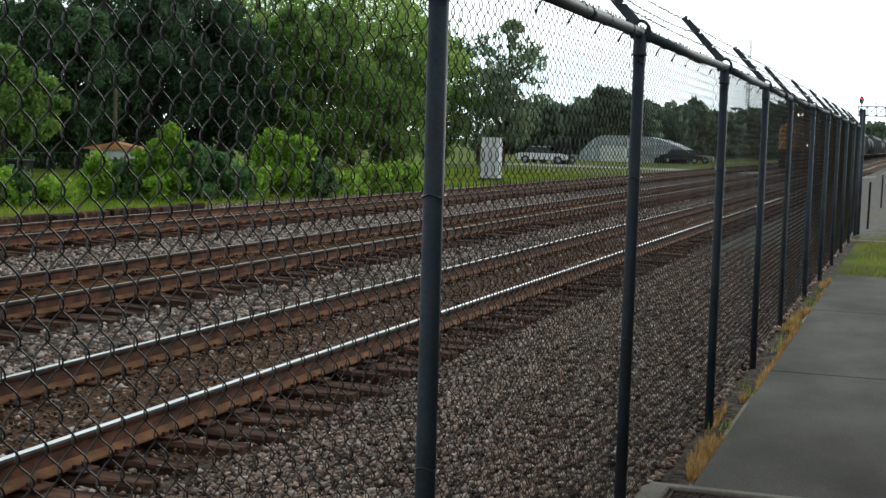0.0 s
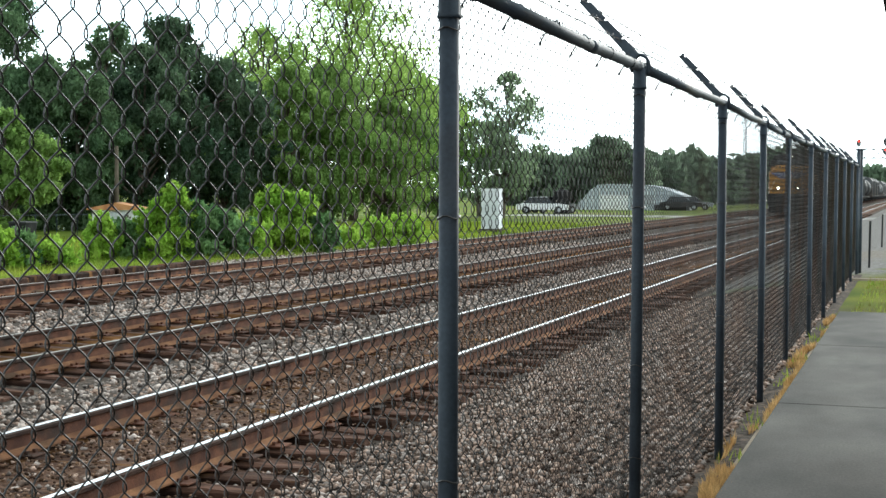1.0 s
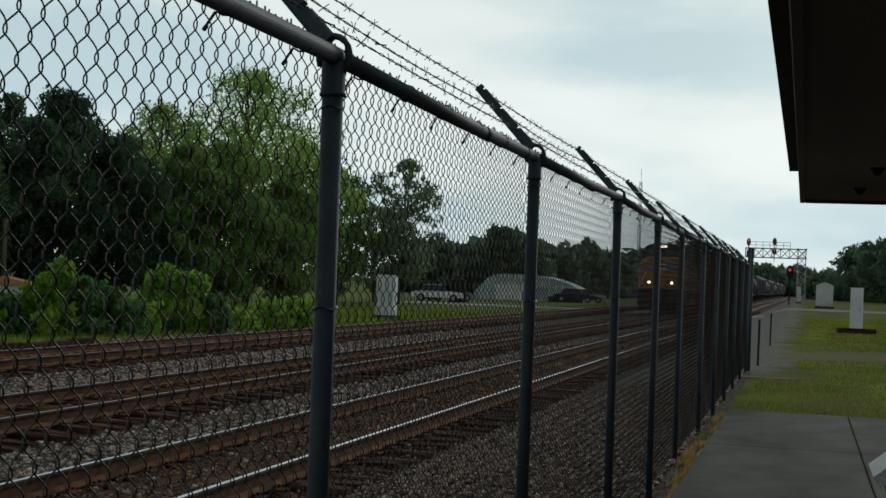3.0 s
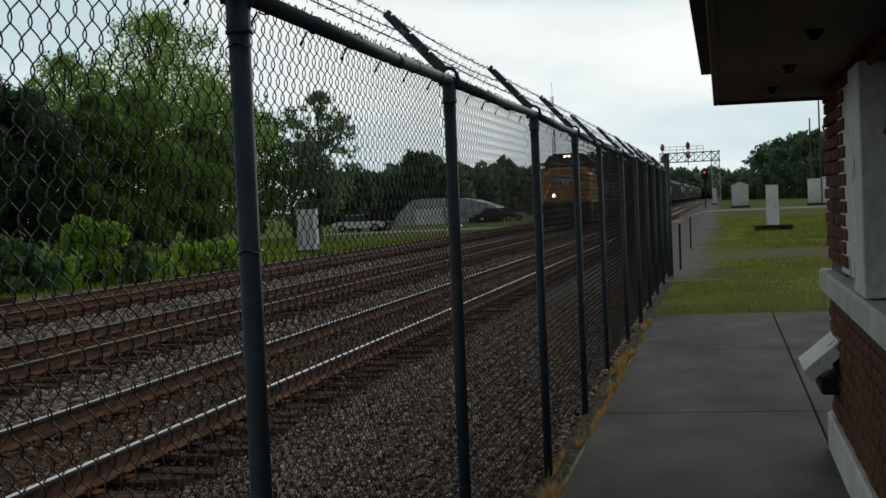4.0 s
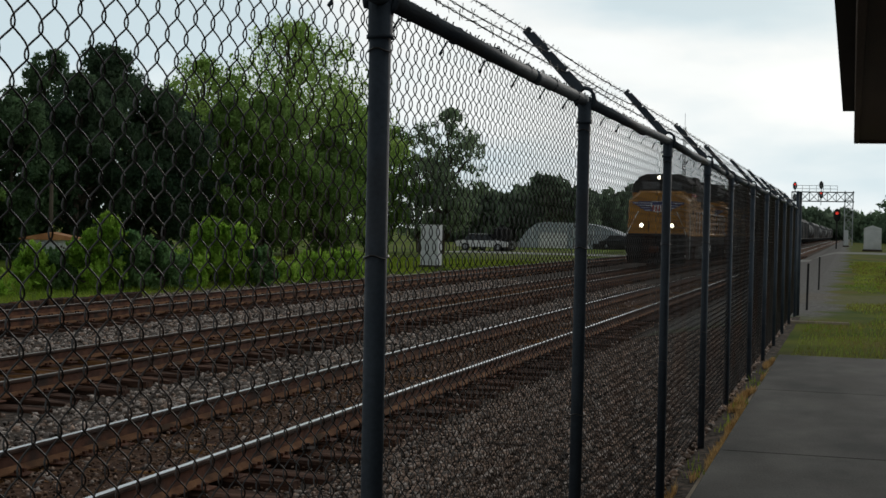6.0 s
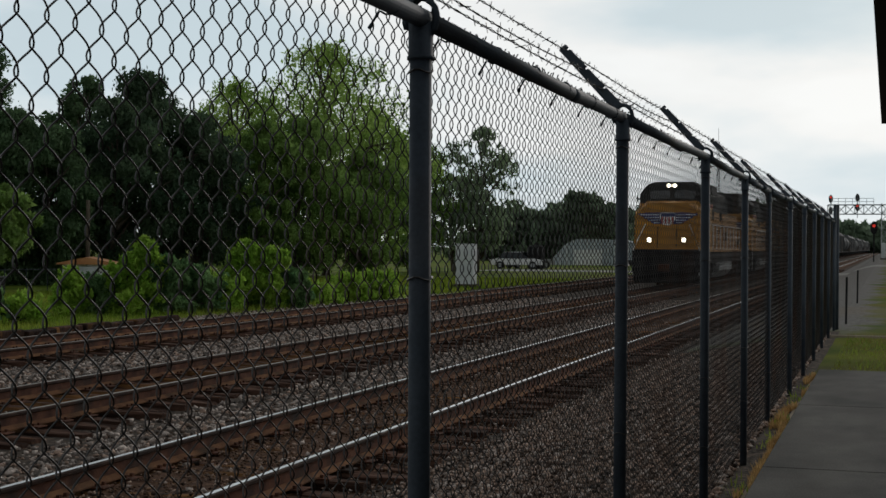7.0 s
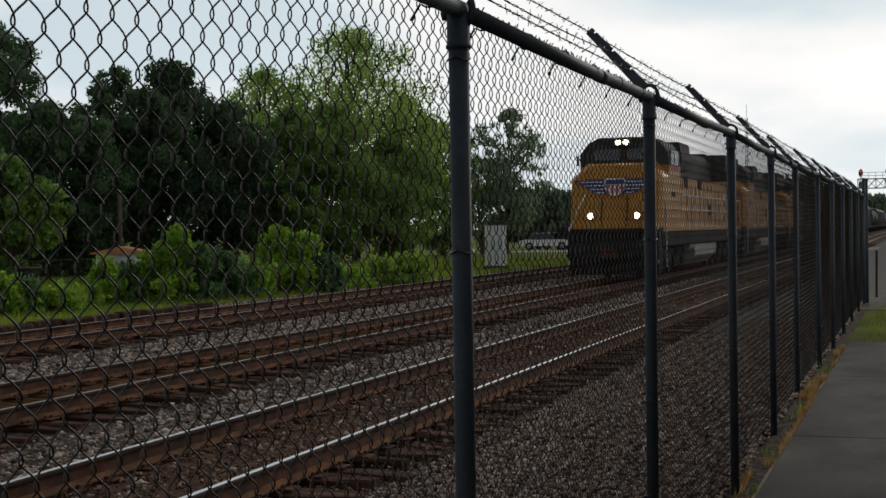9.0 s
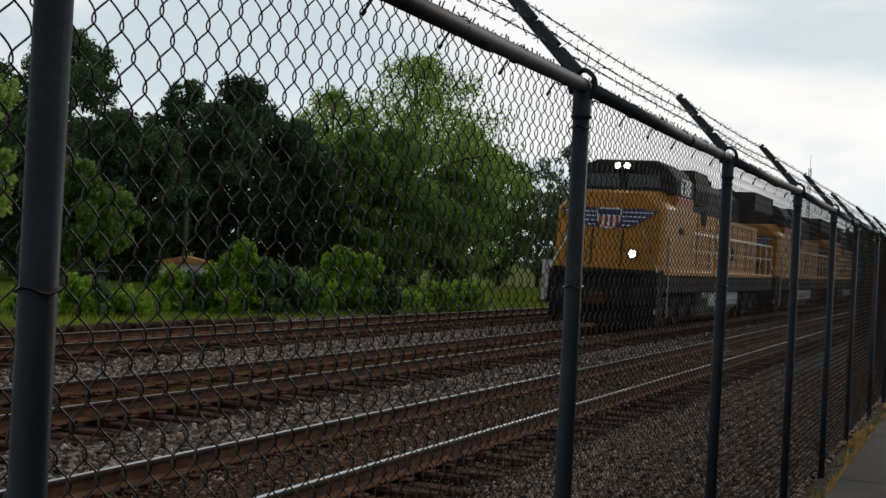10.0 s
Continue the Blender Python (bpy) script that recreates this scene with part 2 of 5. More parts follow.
def field_mat():
    """Grass that gives way to pale gravel by the fence's end and to a worn dirt track across it, with soft ragged edges."""
    m = mat("field_grass_and_gravel", (0.055, 0.090, 0.008), (0.14, 0.150, 0.015), 0.5, 0.95, bump=0.5, fine=22, c3=(0.15, 0.115, 0.03), vary=0.0, spec=0.04)
    n, l = m.node_tree.nodes, m.node_tree.links
    b = n["Principled BSDF"]
    grass = b.inputs["Base Color"].links[0].from_socket
    co, sx, nz, nf = n.new("ShaderNodeTexCoord"), n.new("ShaderNodeSeparateXYZ"), n.new("ShaderNodeTexNoise"), n.new("ShaderNodeTexNoise")
    nz.inputs["Scale"].default_value, nz.inputs["Detail"].default_value = 0.45, 7.0
    nf.inputs["Scale"].default_value, nf.inputs["Detail"].default_value = 12.0, 5.0
    for q in (sx, nz, nf):
        l.new(co.outputs["Object"], q.inputs[0])

    def math_(op, a, c):
        q = n.new("ShaderNodeMath")
        q.operation = op
        for i, v in enumerate((a, c)):
            if isinstance(v, (int, float)):
                q.inputs[i].default_value = v
            elif v is not None:
                l.new(v, q.inputs[i])
        return q.outputs[0]

    def soft(v, lo, hi):
        q = n.new("ShaderNodeMapRange")
        q.interpolation_type = "SMOOTHSTEP"
        q.inputs["From Min"].default_value, q.inputs["From Max"].default_value = lo, hi
        l.new(v, q.inputs["Value"])
        return q.outputs["Result"]

    def over(mask, base, c1, c2):
        r, x = n.new("ShaderNodeValToRGB"), n.new("ShaderNodeMix")
        r.color_ramp.elements[0].position, r.color_ramp.elements[0].color = 0.35, (*c1, 1)
        r.color_ramp.elements[1].position, r.color_ramp.elements[1].color = 0.65, (*c2, 1)
        l.new(nf.outputs["Fac"], r.inputs["Fac"])
        x.data_type = "RGBA"
        l.new(mask, x.inputs["Factor"])
        l.new(base, x.inputs["A"])
        l.new(r.outputs["Color"], x.inputs["B"])
        return x.outputs["Result"]

    wob = math_("MULTIPLY", math_("SUBTRACT", nz.outputs["Fac"], 0.5), 6.0)
    west = soft(math_("ADD", sx.outputs["X"], math_("MULTIPLY", wob, 0.45)), 0.95, 0.35)
    beyond = soft(math_("ADD", sx.outputs["Y"], wob), 20.0, 23.5)
    col = over(math_("MULTIPLY", west, beyond), grass, (0.12, 0.11, 0.10), (0.22, 0.205, 0.19))
    band = math_("ABSOLUTE", math_("SUBTRACT", math_("ADD", sx.outputs["Y"], math_("MULTIPLY", wob, 2.0)), 31.0), None)
    col = over(math_("MULTIPLY", soft(band, 3.4, 1.2), 0.45), col, (0.15, 0.115, 0.08), (0.23, 0.19, 0.145))
    # dark band at the slab end: shade painted in with the brown mud
    muddy_shade = math_("MULTIPLY", soft(math_("ADD", sx.outputs["Y"], wob), 15.5, 12.6), 0.7)
    col = over(muddy_shade, col, (0.045, 0.036, 0.022), (0.085, 0.066, 0.038))
    cross = math_("ABSOLUTE", math_("SUBTRACT", sx.outputs["Y"], 108.0), None)
    col = over(soft(cross, 6.0, 4.5), col, (0.24, 0.23, 0.21), (0.32, 0.31, 0.29))
    l.new(col, b.inputs["Base Color"])
    return m


M_FIELD = field_mat()
M_DIRT = mat("bare_tan_dirt", (0.24, 0.19, 0.14), (0.36, 0.30, 0.23), 1.2, 0.95, bump=0.5, fine=30, spec=0.05)
M_GLASS = mat("dark_window_glass", (0.012, 0.014, 0.016), (0.02, 0.022, 0.025), 1, 0.06, bump=0.0, spec=0.6, vary=0.0)
M_LAMP = glow("headlight_glow", (1.0, 0.90, 0.66), 28.0)
M_REDLAMP = glow("red_signal_glow", (1.0, 0.05, 0.03), 2.0)
M_HOPPER = mat("grey_hopper_paint", (0.09, 0.093, 0.096), (0.15, 0.152, 0.154), 0.8, 0.8, bump=0.08, c3=(0.25, 0.22, 0.2), spec=0.15)
M_TANKER = mat("black_tank_car_paint", (0.03, 0.033, 0.036), (0.06, 0.063, 0.066), 0.8, 0.7, bump=0.05, spec=0.15)
M_ROOF = mat("rusty_orange_roofing", (0.36, 0.15, 0.06), (0.50, 0.24, 0.10), 2, 0.8, bump=0.3)
M_ROAD = mat("pale_gravel_road", (0.30, 0.29, 0.27), (0.42, 0.41, 0.38), 1.0, 0.95, bump=0.5, fine=30, spec=0.05)


# ---- mesh helpers ----
class Build:
    """Collects vertices and faces of one mesh."""

    def __init__(self):
        self.v, self.f, self.mi = [], [], []

    def add(self, verts, faces, k=0):
        o = len(self.v)
        self.v.extend(verts)
        self.f.extend([tuple(i + o for i in f) for f in faces])
        self.mi.extend([k] * len(faces))
        return self

    def box(self, x0, x1, y0, y1, z0, z1, k=0, c=0.0):
        """A box, with chamfered edges where c is given."""
        if not c:
            v = [(x, y, z) for z in (z0, z1) for y in (y0, y1) for x in (x0, x1)]
            return self.add(v, [(0, 2, 3, 1), (4, 5, 7, 6), (0, 1, 5, 4), (2, 6, 7, 3), (0, 4, 6, 2), (1, 3, 7, 5)], k)
        o = []
        for z, a in ((z0, c), (z0 + c, 0), (z1 - c, 0), (z1, c)):
            xa, xb, ya, yb = x0 + a, x1 - a, y0 + a, y1 - a
            e = c if not a else c
            o.append([(xa + e, ya, z), (xb - e, ya, z), (xb, ya + e, z), (xb, yb - e, z), (xb - e, yb, z), (xa + e, yb, z), (xa, yb - e, z), (xa, ya + e, z)])
        return self.loft(o, k)

    def loft(self, rings, k=0, caps=True):
        n = len(rings[0])
        v = [p for r in rings for p in r]
        f = [(i * n + j, i * n + (j + 1) % n, (i + 1) * n + (j + 1) % n, (i + 1) * n + j) for i in range(len(rings) - 1) for j in range(n)]
        if caps:
            f += [tuple(range(n - 1, -1, -1)), tuple(range((len(rings) - 1) * n, len(rings) * n))]
        return self.add(v, f, k)

    def tube(self, pts, r, n=6, k=0, caps=True):
        """A round tube along points; r is one radius or one each."""
        pts = [Vector(p) for p in pts]
        rs = r if isinstance(r, (list, tuple)) else [r] * len(pts)
        rings = []
        for i, p in enumerate(pts):
            d = (pts[min(i + 1, len(pts) - 1)] - pts[max(i - 1, 0)]).normalized()
            a = d.cross(Vector((0, 0, 1)) if abs(d.z) < 0.9 else Vector((0, 1, 0))).normalized()
            b = d.cross(a)
            rings.append([tuple(p + rs[i] * (a * math.cos(2 * math.pi * j / n) + b * math.sin(2 * math.pi * j / n))) for j in range(n)])
        return self.loft(rings, k, caps)

    def prism(self, outline, axis, a, b, k=0):
        """An outline of (u, v) pushed along an axis: 'x' takes (y, z), 'y' takes (x, z), 'z' takes (x, y)."""
        put = {"x": lambda u, v, w: (w, u, v), "y": lambda u, v, w: (u, w, v), "z": lambda u, v, w: (u, v, w)}[axis]
        return self.loft([[put(u, v, a) for u, v in outline], [put(u, v, b) for u, v in outline]], k)

    def sheared(self, m):
        self.v = [tuple(m @ Vector(q)) for q in self.v]
        return self

    def mesh(self, name, mats, smooth=False, fix=True):
        me = bpy.data.meshes.new(name)
        me.from_pydata(self.v, [], self.f)
        for m in mats if isinstance(mats, (list, tuple)) else [mats]:
            me.materials.append(m)
        if any(self.mi):
            me.polygons.foreach_set("material_index", self.mi)
        if fix and len(self.f) < 20000:
            bm = bmesh.new()
            bm.from_mesh(me)
            bmesh.ops.recalc_face_normals(bm, faces=bm.faces)
            bm.to_mesh(me)
            bm.free()
        if smooth:
            me.polygons.foreach_set("use_smooth", [True] * len(me.polygons))
        me.update()
        return me


def part(name, b, material, parent=None, label="", smooth=False, m=None):
    """Links a Build, or a mesh, as one object under a thing or a part."""
    me = b.mesh(name, material, smooth) if isinstance(b, Build) else b
    ob = new(name, me)
    if parent:
        ob.parent = parent
    if m is not None:
        ob.matrix_basis = m
    return tagged(ob, label)


def thing(name, label, category, m=None, group="", kind=""):
    ob = new(name)
    ob.empty_display_size = 0.2
    if m is not None:
        ob.matrix_basis = m
    return tagged(ob, label, category, group, kind)


RNG = np.random.default_rng(7)


def scatter(name, solid, pos, scale, mats, label, seed=1, flat=0.7, faces_per=None):
    """Many small copies of one little solid, turned at random, joined into one mesh."""
    rng = np.random.default_rng(seed)
    v0, f0 = np.array(solid[0], float), np.array(solid[1], int)
    n = len(pos)
    ang = rng.uniform(0, 2 * np.pi, (n, 3))
    ca, sa = np.cos(ang), np.sin(ang)
    rx = np.zeros((n, 3, 3)); ry = rx.copy(); rz = rx.copy()
    rx[:, 0, 0] = 1; rx[:, 1, 1] = ca[:, 0]; rx[:, 1, 2] = -sa[:, 0]; rx[:, 2, 1] = sa[:, 0]; rx[:, 2, 2] = ca[:, 0]
    ry[:, 1, 1] = 1; ry[:, 0, 0] = ca[:, 1]; ry[:, 0, 2] = sa[:, 1]; ry[:, 2, 0] = -sa[:, 1]; ry[:, 2, 2] = ca[:, 1]
    rz[:, 2, 2] = 1; rz[:, 0, 0] = ca[:, 2]; rz[:, 0, 1] = -sa[:, 2]; rz[:, 1, 0] = sa[:, 2]; rz[:, 1, 1] = ca[:, 2]
    rot = rz @ ry @ rx
    v = v0[None] * (1 + rng.uniform(-0.3, 0.3, (n, len(v0), 1)))
    v = v * (np.asarray(scale)[:, None, None] * rng.uniform(0.7, 1.3, (n, 1, 3)))
    v = np.einsum("nij,nkj->nki", rot, v)
    v[:, :, 2] *= flat
    v += np.asarray(pos)[:, None, :]
    f = f0[None] + (np.arange(n) * len(v0))[:, None, None]
    me = bpy.data.meshes.new(name)
    k = f0.shape[1]
    nv, nf = n * len(v0), n * len(f0)
    me.vertices.add(nv)
    me.vertices.foreach_set("co", v.reshape(-1).astype(np.float32))
    me.loops.add(nf * k)
    me.loops.foreach_set("vertex_index", f.reshape(-1).astype(np.int32))
    me.polygons.add(nf)
    me.polygons.foreach_set("loop_start", (np.arange(nf) * k).astype(np.int32))
    me.polygons.foreach_set("loop_total", np.full(nf, k, np.int32))
    for m in mats:
        me.materials.append(m)
    if len(mats) > 1:
        me.polygons.foreach_set("material_index", np.repeat(rng.integers(0, len(mats), n), len(f0)).astype(np.int32))
    me.update(calc_edges=True)
    return me


OCTA = ([(1, 0, 0), (-1, 0, 0), (0, 1, 0), (0, -1, 0), (0, 0, 1), (0, 0, -1)],
        [(0, 2, 4), (2, 1, 4), (1, 3, 4), (3, 0, 4), (2, 0, 5), (1, 2, 5), (3, 1, 5), (0, 3, 5)])
CHUNK = ([(-1, -1, -.8), (1, -.9, -.7), (.8, 1, -.9), (-.9, .8, -.7), (-.7, -.8, .7), (.8, -.6, .8), (.6, .8, .6), (-.8, .7, .9)],
         [(0, 3, 2), (0, 2, 1), (4, 5, 6), (4, 6, 7), (0, 1, 5), (0, 5, 4), (1, 2, 6), (1, 6, 5), (2, 3, 7), (2, 7, 6), (3, 0, 4), (3, 4, 7)])
LEAF = ([(-1, 0, 0), (0, -.55, .12), (1, 0, 0), (0, .55, .12)], [(0, 1, 2, 3)])


# ---- ground ----
RAIL_Z = -0.24
TIE_Z = RAIL_Z - 0.185
TRACKS = (-4.32, -8.42, -13.62)


def ground_z(x, y):
    if x > -0.12:
        z = -0.03
    elif x > -2.75:
        z = -0.05 - (0.45 * (-0.12 - x) / 2.63)
    elif abs(x - TRACKS[0]) < 0.63 and y < 60:
        z = TIE_Z - 0.012
    elif x > -15.4:
        z = -0.50
    elif x > -16.5:
        z = -0.50 + 0.08 * (-15.4 - x) / 1.1
    else:
        z = -0.42
    if x > -2.0 and y > 30:
        k = min(1, (y - 30) / 80) * min(1, (x + 2.0) / 2.0)
        return z * (1 - k) + 0.22 * k
    if y > 60:
        k = min(1, (y - 60) / 60)
        z = z * (1 - k) + -0.50 * k
    return z


def ground():
    xs = [-900, -400, -220, -140, -100, -75, -60, -50, -42, -36, -31, -27, -24, -21.5, -19.5, -18, -17, -16.5, -16, -15.5, -15, -14.5]
    xs += [-13.5 + 0.9 * i for i in range(9)] + [-5.6, -5.05, -4.94, -4.6, -4.32, -4.0, -3.70, -3.59, -3.1] + [-2.75, -2.4, -2.0, -1.6, -1.2, -0.8, -0.45, -0.12, 0.0, 0.12, 0.3] + [0.5 + 0.35 * i for i in range(34)] + [13.5, 16, 20, 26, 34, 45, 60, 90, 150, 300, 900]
    ys = [-300, -120, -60, -30, -18] + [-12 + i for i in range(24)] + [12.4] + [12.75 + 0.35 * i for i in range(90)] + [45 + 1.5 * i for i in range(30)] + [92, 97, 103, 108, 113, 118, 124, 135, 150, 175, 210, 260, 340, 450, 600, 900, 1500]
    b = Build()
    b.v = [(x, y, ground_z(x, y) + (0.02 * noise.noise((x * 0.9, y * 0.9, 0)) if abs(x) < 60 else 0)) for y in ys for x in xs]
    n = len(xs)
    for j in range(len(ys) - 1):
        for i in range(n - 1):
            cx, cy = (xs[i] + xs[i + 1]) / 2, (ys[j] + ys[j + 1]) / 2
            w = noise.noise((cx * 0.35, cy * 0.35, 3.0))
            k = 1
            if -16.3 + 0.6 * w < cx < 0.1:
                k = 0
            if -5.65 < cx < -3.0:
                k = 5
            if cx > -2.7 and cy > 12.4 and (cx > 0.1 or cy > 22):
                k = 2
            if 0.1 < cx < 0.5 and cy < 12.4:
                k = 3
            if 103 < cy < 113 and -30 < cx < -2.7:
                k = 4
            b.f.append((j * n + i, j * n + i + 1, (j + 1) * n + i + 1, (j + 1) * n + i))
            b.mi.append(k)
    ob = part("ground", b, [M_BED, M_GRASS, M_FIELD, M_DIRT, M_ROAD, M_BEDB])
    tagged(ob, "gravel track bed, mown grass verges and pale dirt tracks", "ground", kind="structure")


ground()


# ---- railway ----
def rail_mesh(name, y0, y1, head):
    half = [(0.075, 0.0), (0.075, 0.012), (0.016, 0.044), (0.009, 0.125), (0.034, 0.138), (0.036, 0.160)]
    top = [(0.024, 0.172), (-0.024, 0.172)]
    outline = half + top + [(-u, v) for u, v in reversed(half)]
    b = Build()
    ys = list(np.linspace(y0, y1, 60))
    n = len(outline)
    b.v = [(u, y, v) for y in ys for u, v in outline]
    for i in range(len(ys) - 1):
        for j in range(n):
            # 3: head sides and underside in painted shade; 2: flange in lit tan
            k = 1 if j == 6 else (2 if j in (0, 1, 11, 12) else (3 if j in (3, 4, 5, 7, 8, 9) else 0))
            b.f.append((i * n + j, i * n + (j + 1) % n, (i + 1) * n + (j + 1) % n, (i + 1) * n + j))
            b.mi.append(k)
    b.f += [tuple(range(n - 1, -1, -1)), tuple(range((len(ys) - 1) * n, len(ys) * n))]
    b.mi += [0, 0]
    return b.mesh(name, [M_RUST, head, M_FLANGE, M_RUST_SHADE])


def tie_mesh(seed):
    rng = random.Random(seed)
    b = Build()
    n = 9
    rings = []
    for i in range(n):
        x = -1.37 + 2.74 * i / (n - 1)
        j = lambda s: rng.uniform(-1.7 * s, 1.7 * s)
        e = 0.012 if i in (0, n - 1) else 0.0
        rings.append([(x, -0.115 + e + j(.006), -0.17), (x, 0.115 - e + j(.006), -0.17), (x, 0.115 - e + j(.006), -0.02 + j(.006)), (x, 0.095 + j(.008), 0.0 - e + j(.007)),
                      (x, 0.03 + j(.01), -0.004 - e + j(.008)), (x, -0.04 + j(.01), 0.0 - e + j(.008)), (x, -0.095 + j(.008), -e + j(.007)), (x, -0.115 + e + j(.006), -0.02 + j(.006))])
    b.loft(rings)
    return b.mesh("tie", M_TIE)


TIES = [tie_mesh(s) for s in range(7)]
PLATE = Build()
for s in (-1, 1):
    PLATE.box(s * 0.753 - 0.18, s * 0.753 + 0.18, -0.09, 0.09, 0.001, 0.016, c=0.004)
    for u in (-0.10, 0.10):
        for v in (-0.05, 0.05):
            PLATE.box(s * 0.753 + u - 0.014, s * 0.753 + u + 0.014, v - 0.014, v + 0.014, 0.016, 0.042)


def track(cx, n_near, y0, y1, label, near_y0, head):
    tr = thing("railway_track", label, "railway track", pose(cx, 0, 0), kind="structure")
    for s in (-1, 1):
        part("rail", rail_mesh("rail", -12, 700, head), None, tr, "steel rail, polished top and rusty brown sides", m=pose(s * 0.753, 0, RAIL_Z - 0.172))
    rng = random.Random(int(cx * 100))
    far, plates = Build(), Build()
    y, k = y0, 0
    while y < y1:
        px, py, rz = rng.uniform(-0.11, 0.11), y + rng.uniform(-0.06, 0.06), rng.uniform(-2.2, 2.2)
        if near_y0 <= y and k < n_near:
            ob = new("tie", TIES[rng.randrange(7)])
            ob.parent = tr
            ob.matrix_basis = pose(px, py, TIE_Z + rng.uniform(-0.03, 0.004), 0, rng.uniform(-0.6, 0.6), rz) @ Matrix.Diagonal((rng.uniform(0.94, 1.05), rng.uniform(0.85, 1.1), 1, 1))
            k += 1
        else:
            far.box(px - 1.37, px + 1.37, py - 0.115, py + 0.115, TIE_Z - 0.12, TIE_Z)
        if y < 60:
            o = len(plates.v)
            plates.v.extend([(a, b_ + py, c + TIE_Z) for a, b_, c in PLATE.v])
            plates.f.extend([tuple(i + o for i in f) for f in PLATE.f])
        y += 0.497
    tagged(part("far_ties", far.mesh("far_ties", M_TIE), None, tr, "dark timber ties receding along the track"), kind="stuff")
    plates.mi = [0] * len(plates.f)
    tagged(part("tie_plates", plates.mesh("tie_plates", M_RUST, fix=False), None, tr, "rusty tie plates and spikes under the rails"), kind="stuff")
    return tr


track(TRACKS[0], 110, -6, 130, "railway track with polished rails on weathered dark ties", -2, M_SHINE)
track(TRACKS[1], 90, -2, 130, "middle railway track with rusty-sided rails on ballast", 3, M_DULL)
track(TRACKS[2], 70, 4, 130, "far railway track along the grass verge", 9, M_DULL)


# ---- fence ----
SPAN, FENCE_H = 2.44, 2.006
WIRE_D = 0.0080
POST_DX = {1: 0.004, 3: 0.022, 5: -0.030}   # posts out of line
POST_LEAN = {}
N_POST = 13
FIRST = -3          # posts stand at FIRST * SPAN, ...


def link_mesh(detailed):
    """One panel of chain-link fabric: flattened spiral wires that hook into one another."""
    half, rise, top, bot = 0.0325, 0.039, FENCE_H + 0.028, 0.03
    r = 0.0017 if detailed else 0.0021
    n_w = 75
    rows = int((top - bot) / rise)
    V, F = [], []
    sides = 3
    for i in range(n_w):
        x0 = i * half
        pts = []
        steps = 6 if detailed else 2
        for k in range(rows * steps + 1):
            ph = math.pi * (k / steps + i)
            cs, sn = math.cos(ph), math.sin(ph)
            saw = 1 - 2 * abs(((k / steps + i + 1) % 2) - 1)
            tri = 0.42 * cs + 0.58 * saw
            pts.append((x0 + half / 2 - tri * (half / 2 + 0.0036), WIRE_D * sn, top - k * rise / steps))
        p = np.array(pts)
        d = np.gradient(p, axis=0)
        d /= np.linalg.norm(d, axis=1)[:, None]
        a = np.cross(d, (0, 1.0, 0.02))
        a /= np.linalg.norm(a, axis=1)[:, None]
        c = np.cross(d, a)
        base = len(V)
        for q in range(len(p)):
            for s in range(sides):
                t = 2 * math.pi * s / sides
                V.append(tuple(p[q] + r * (math.cos(t) * a[q] + math.sin(t) * c[q])))
        for q in range(len(p) - 1):
            for s in range(sides):
                F.append((base + q * sides + s, base + q * sides + (s + 1) % sides, base + (q + 1) * sides + (s + 1) % sides, base + (q + 1) * sides + s))
    # twisted prongs above the top rail
    rg = random.Random(4)
    for i in range(n_w // 2):
        xc = (2 * i + 0.5) * half
        for sg in (-1, 1):
            hh = rg.uniform(0.0, 0.006)
            q0, q1 = (xc - 0.002 * sg, -0.002 * sg, top - 0.006), (xc + 0.002 * sg, 0.003 * sg, top + 0.014 + hh)
            q2 = (xc + sg * rg.uniform(0.005, 0.011), sg * rg.uniform(-0.003, 0.008), top + hh + rg.uniform(0.021, 0.028))
            for a_, b2 in ((q0, q1), (q1, q2)):
                base = len(V)
                for qq in (a_, b2):
                    for tt in range(3):
                        V.append((qq[0] + 0.0025 * math.cos(2.1 * tt), qq[1] + 0.0025 * math.sin(2.1 * tt), qq[2]))
                F += [(base + tt, base + (tt + 1) % 3, base + 3 + (tt + 1) % 3, base + 3 + tt) for tt in range(3)]
    me = bpy.data.meshes.new("wire_mesh")
    # panel runs along y, wires lie just track-side of the posts
    me.from_pydata([(-0.030 + b, a, z) for a, b, z in V], [], F)
    me.materials.append(M_WIRE)
    me.polygons.foreach_set("use_smooth", [True] * len(me.polygons))
    me.update()
    return me


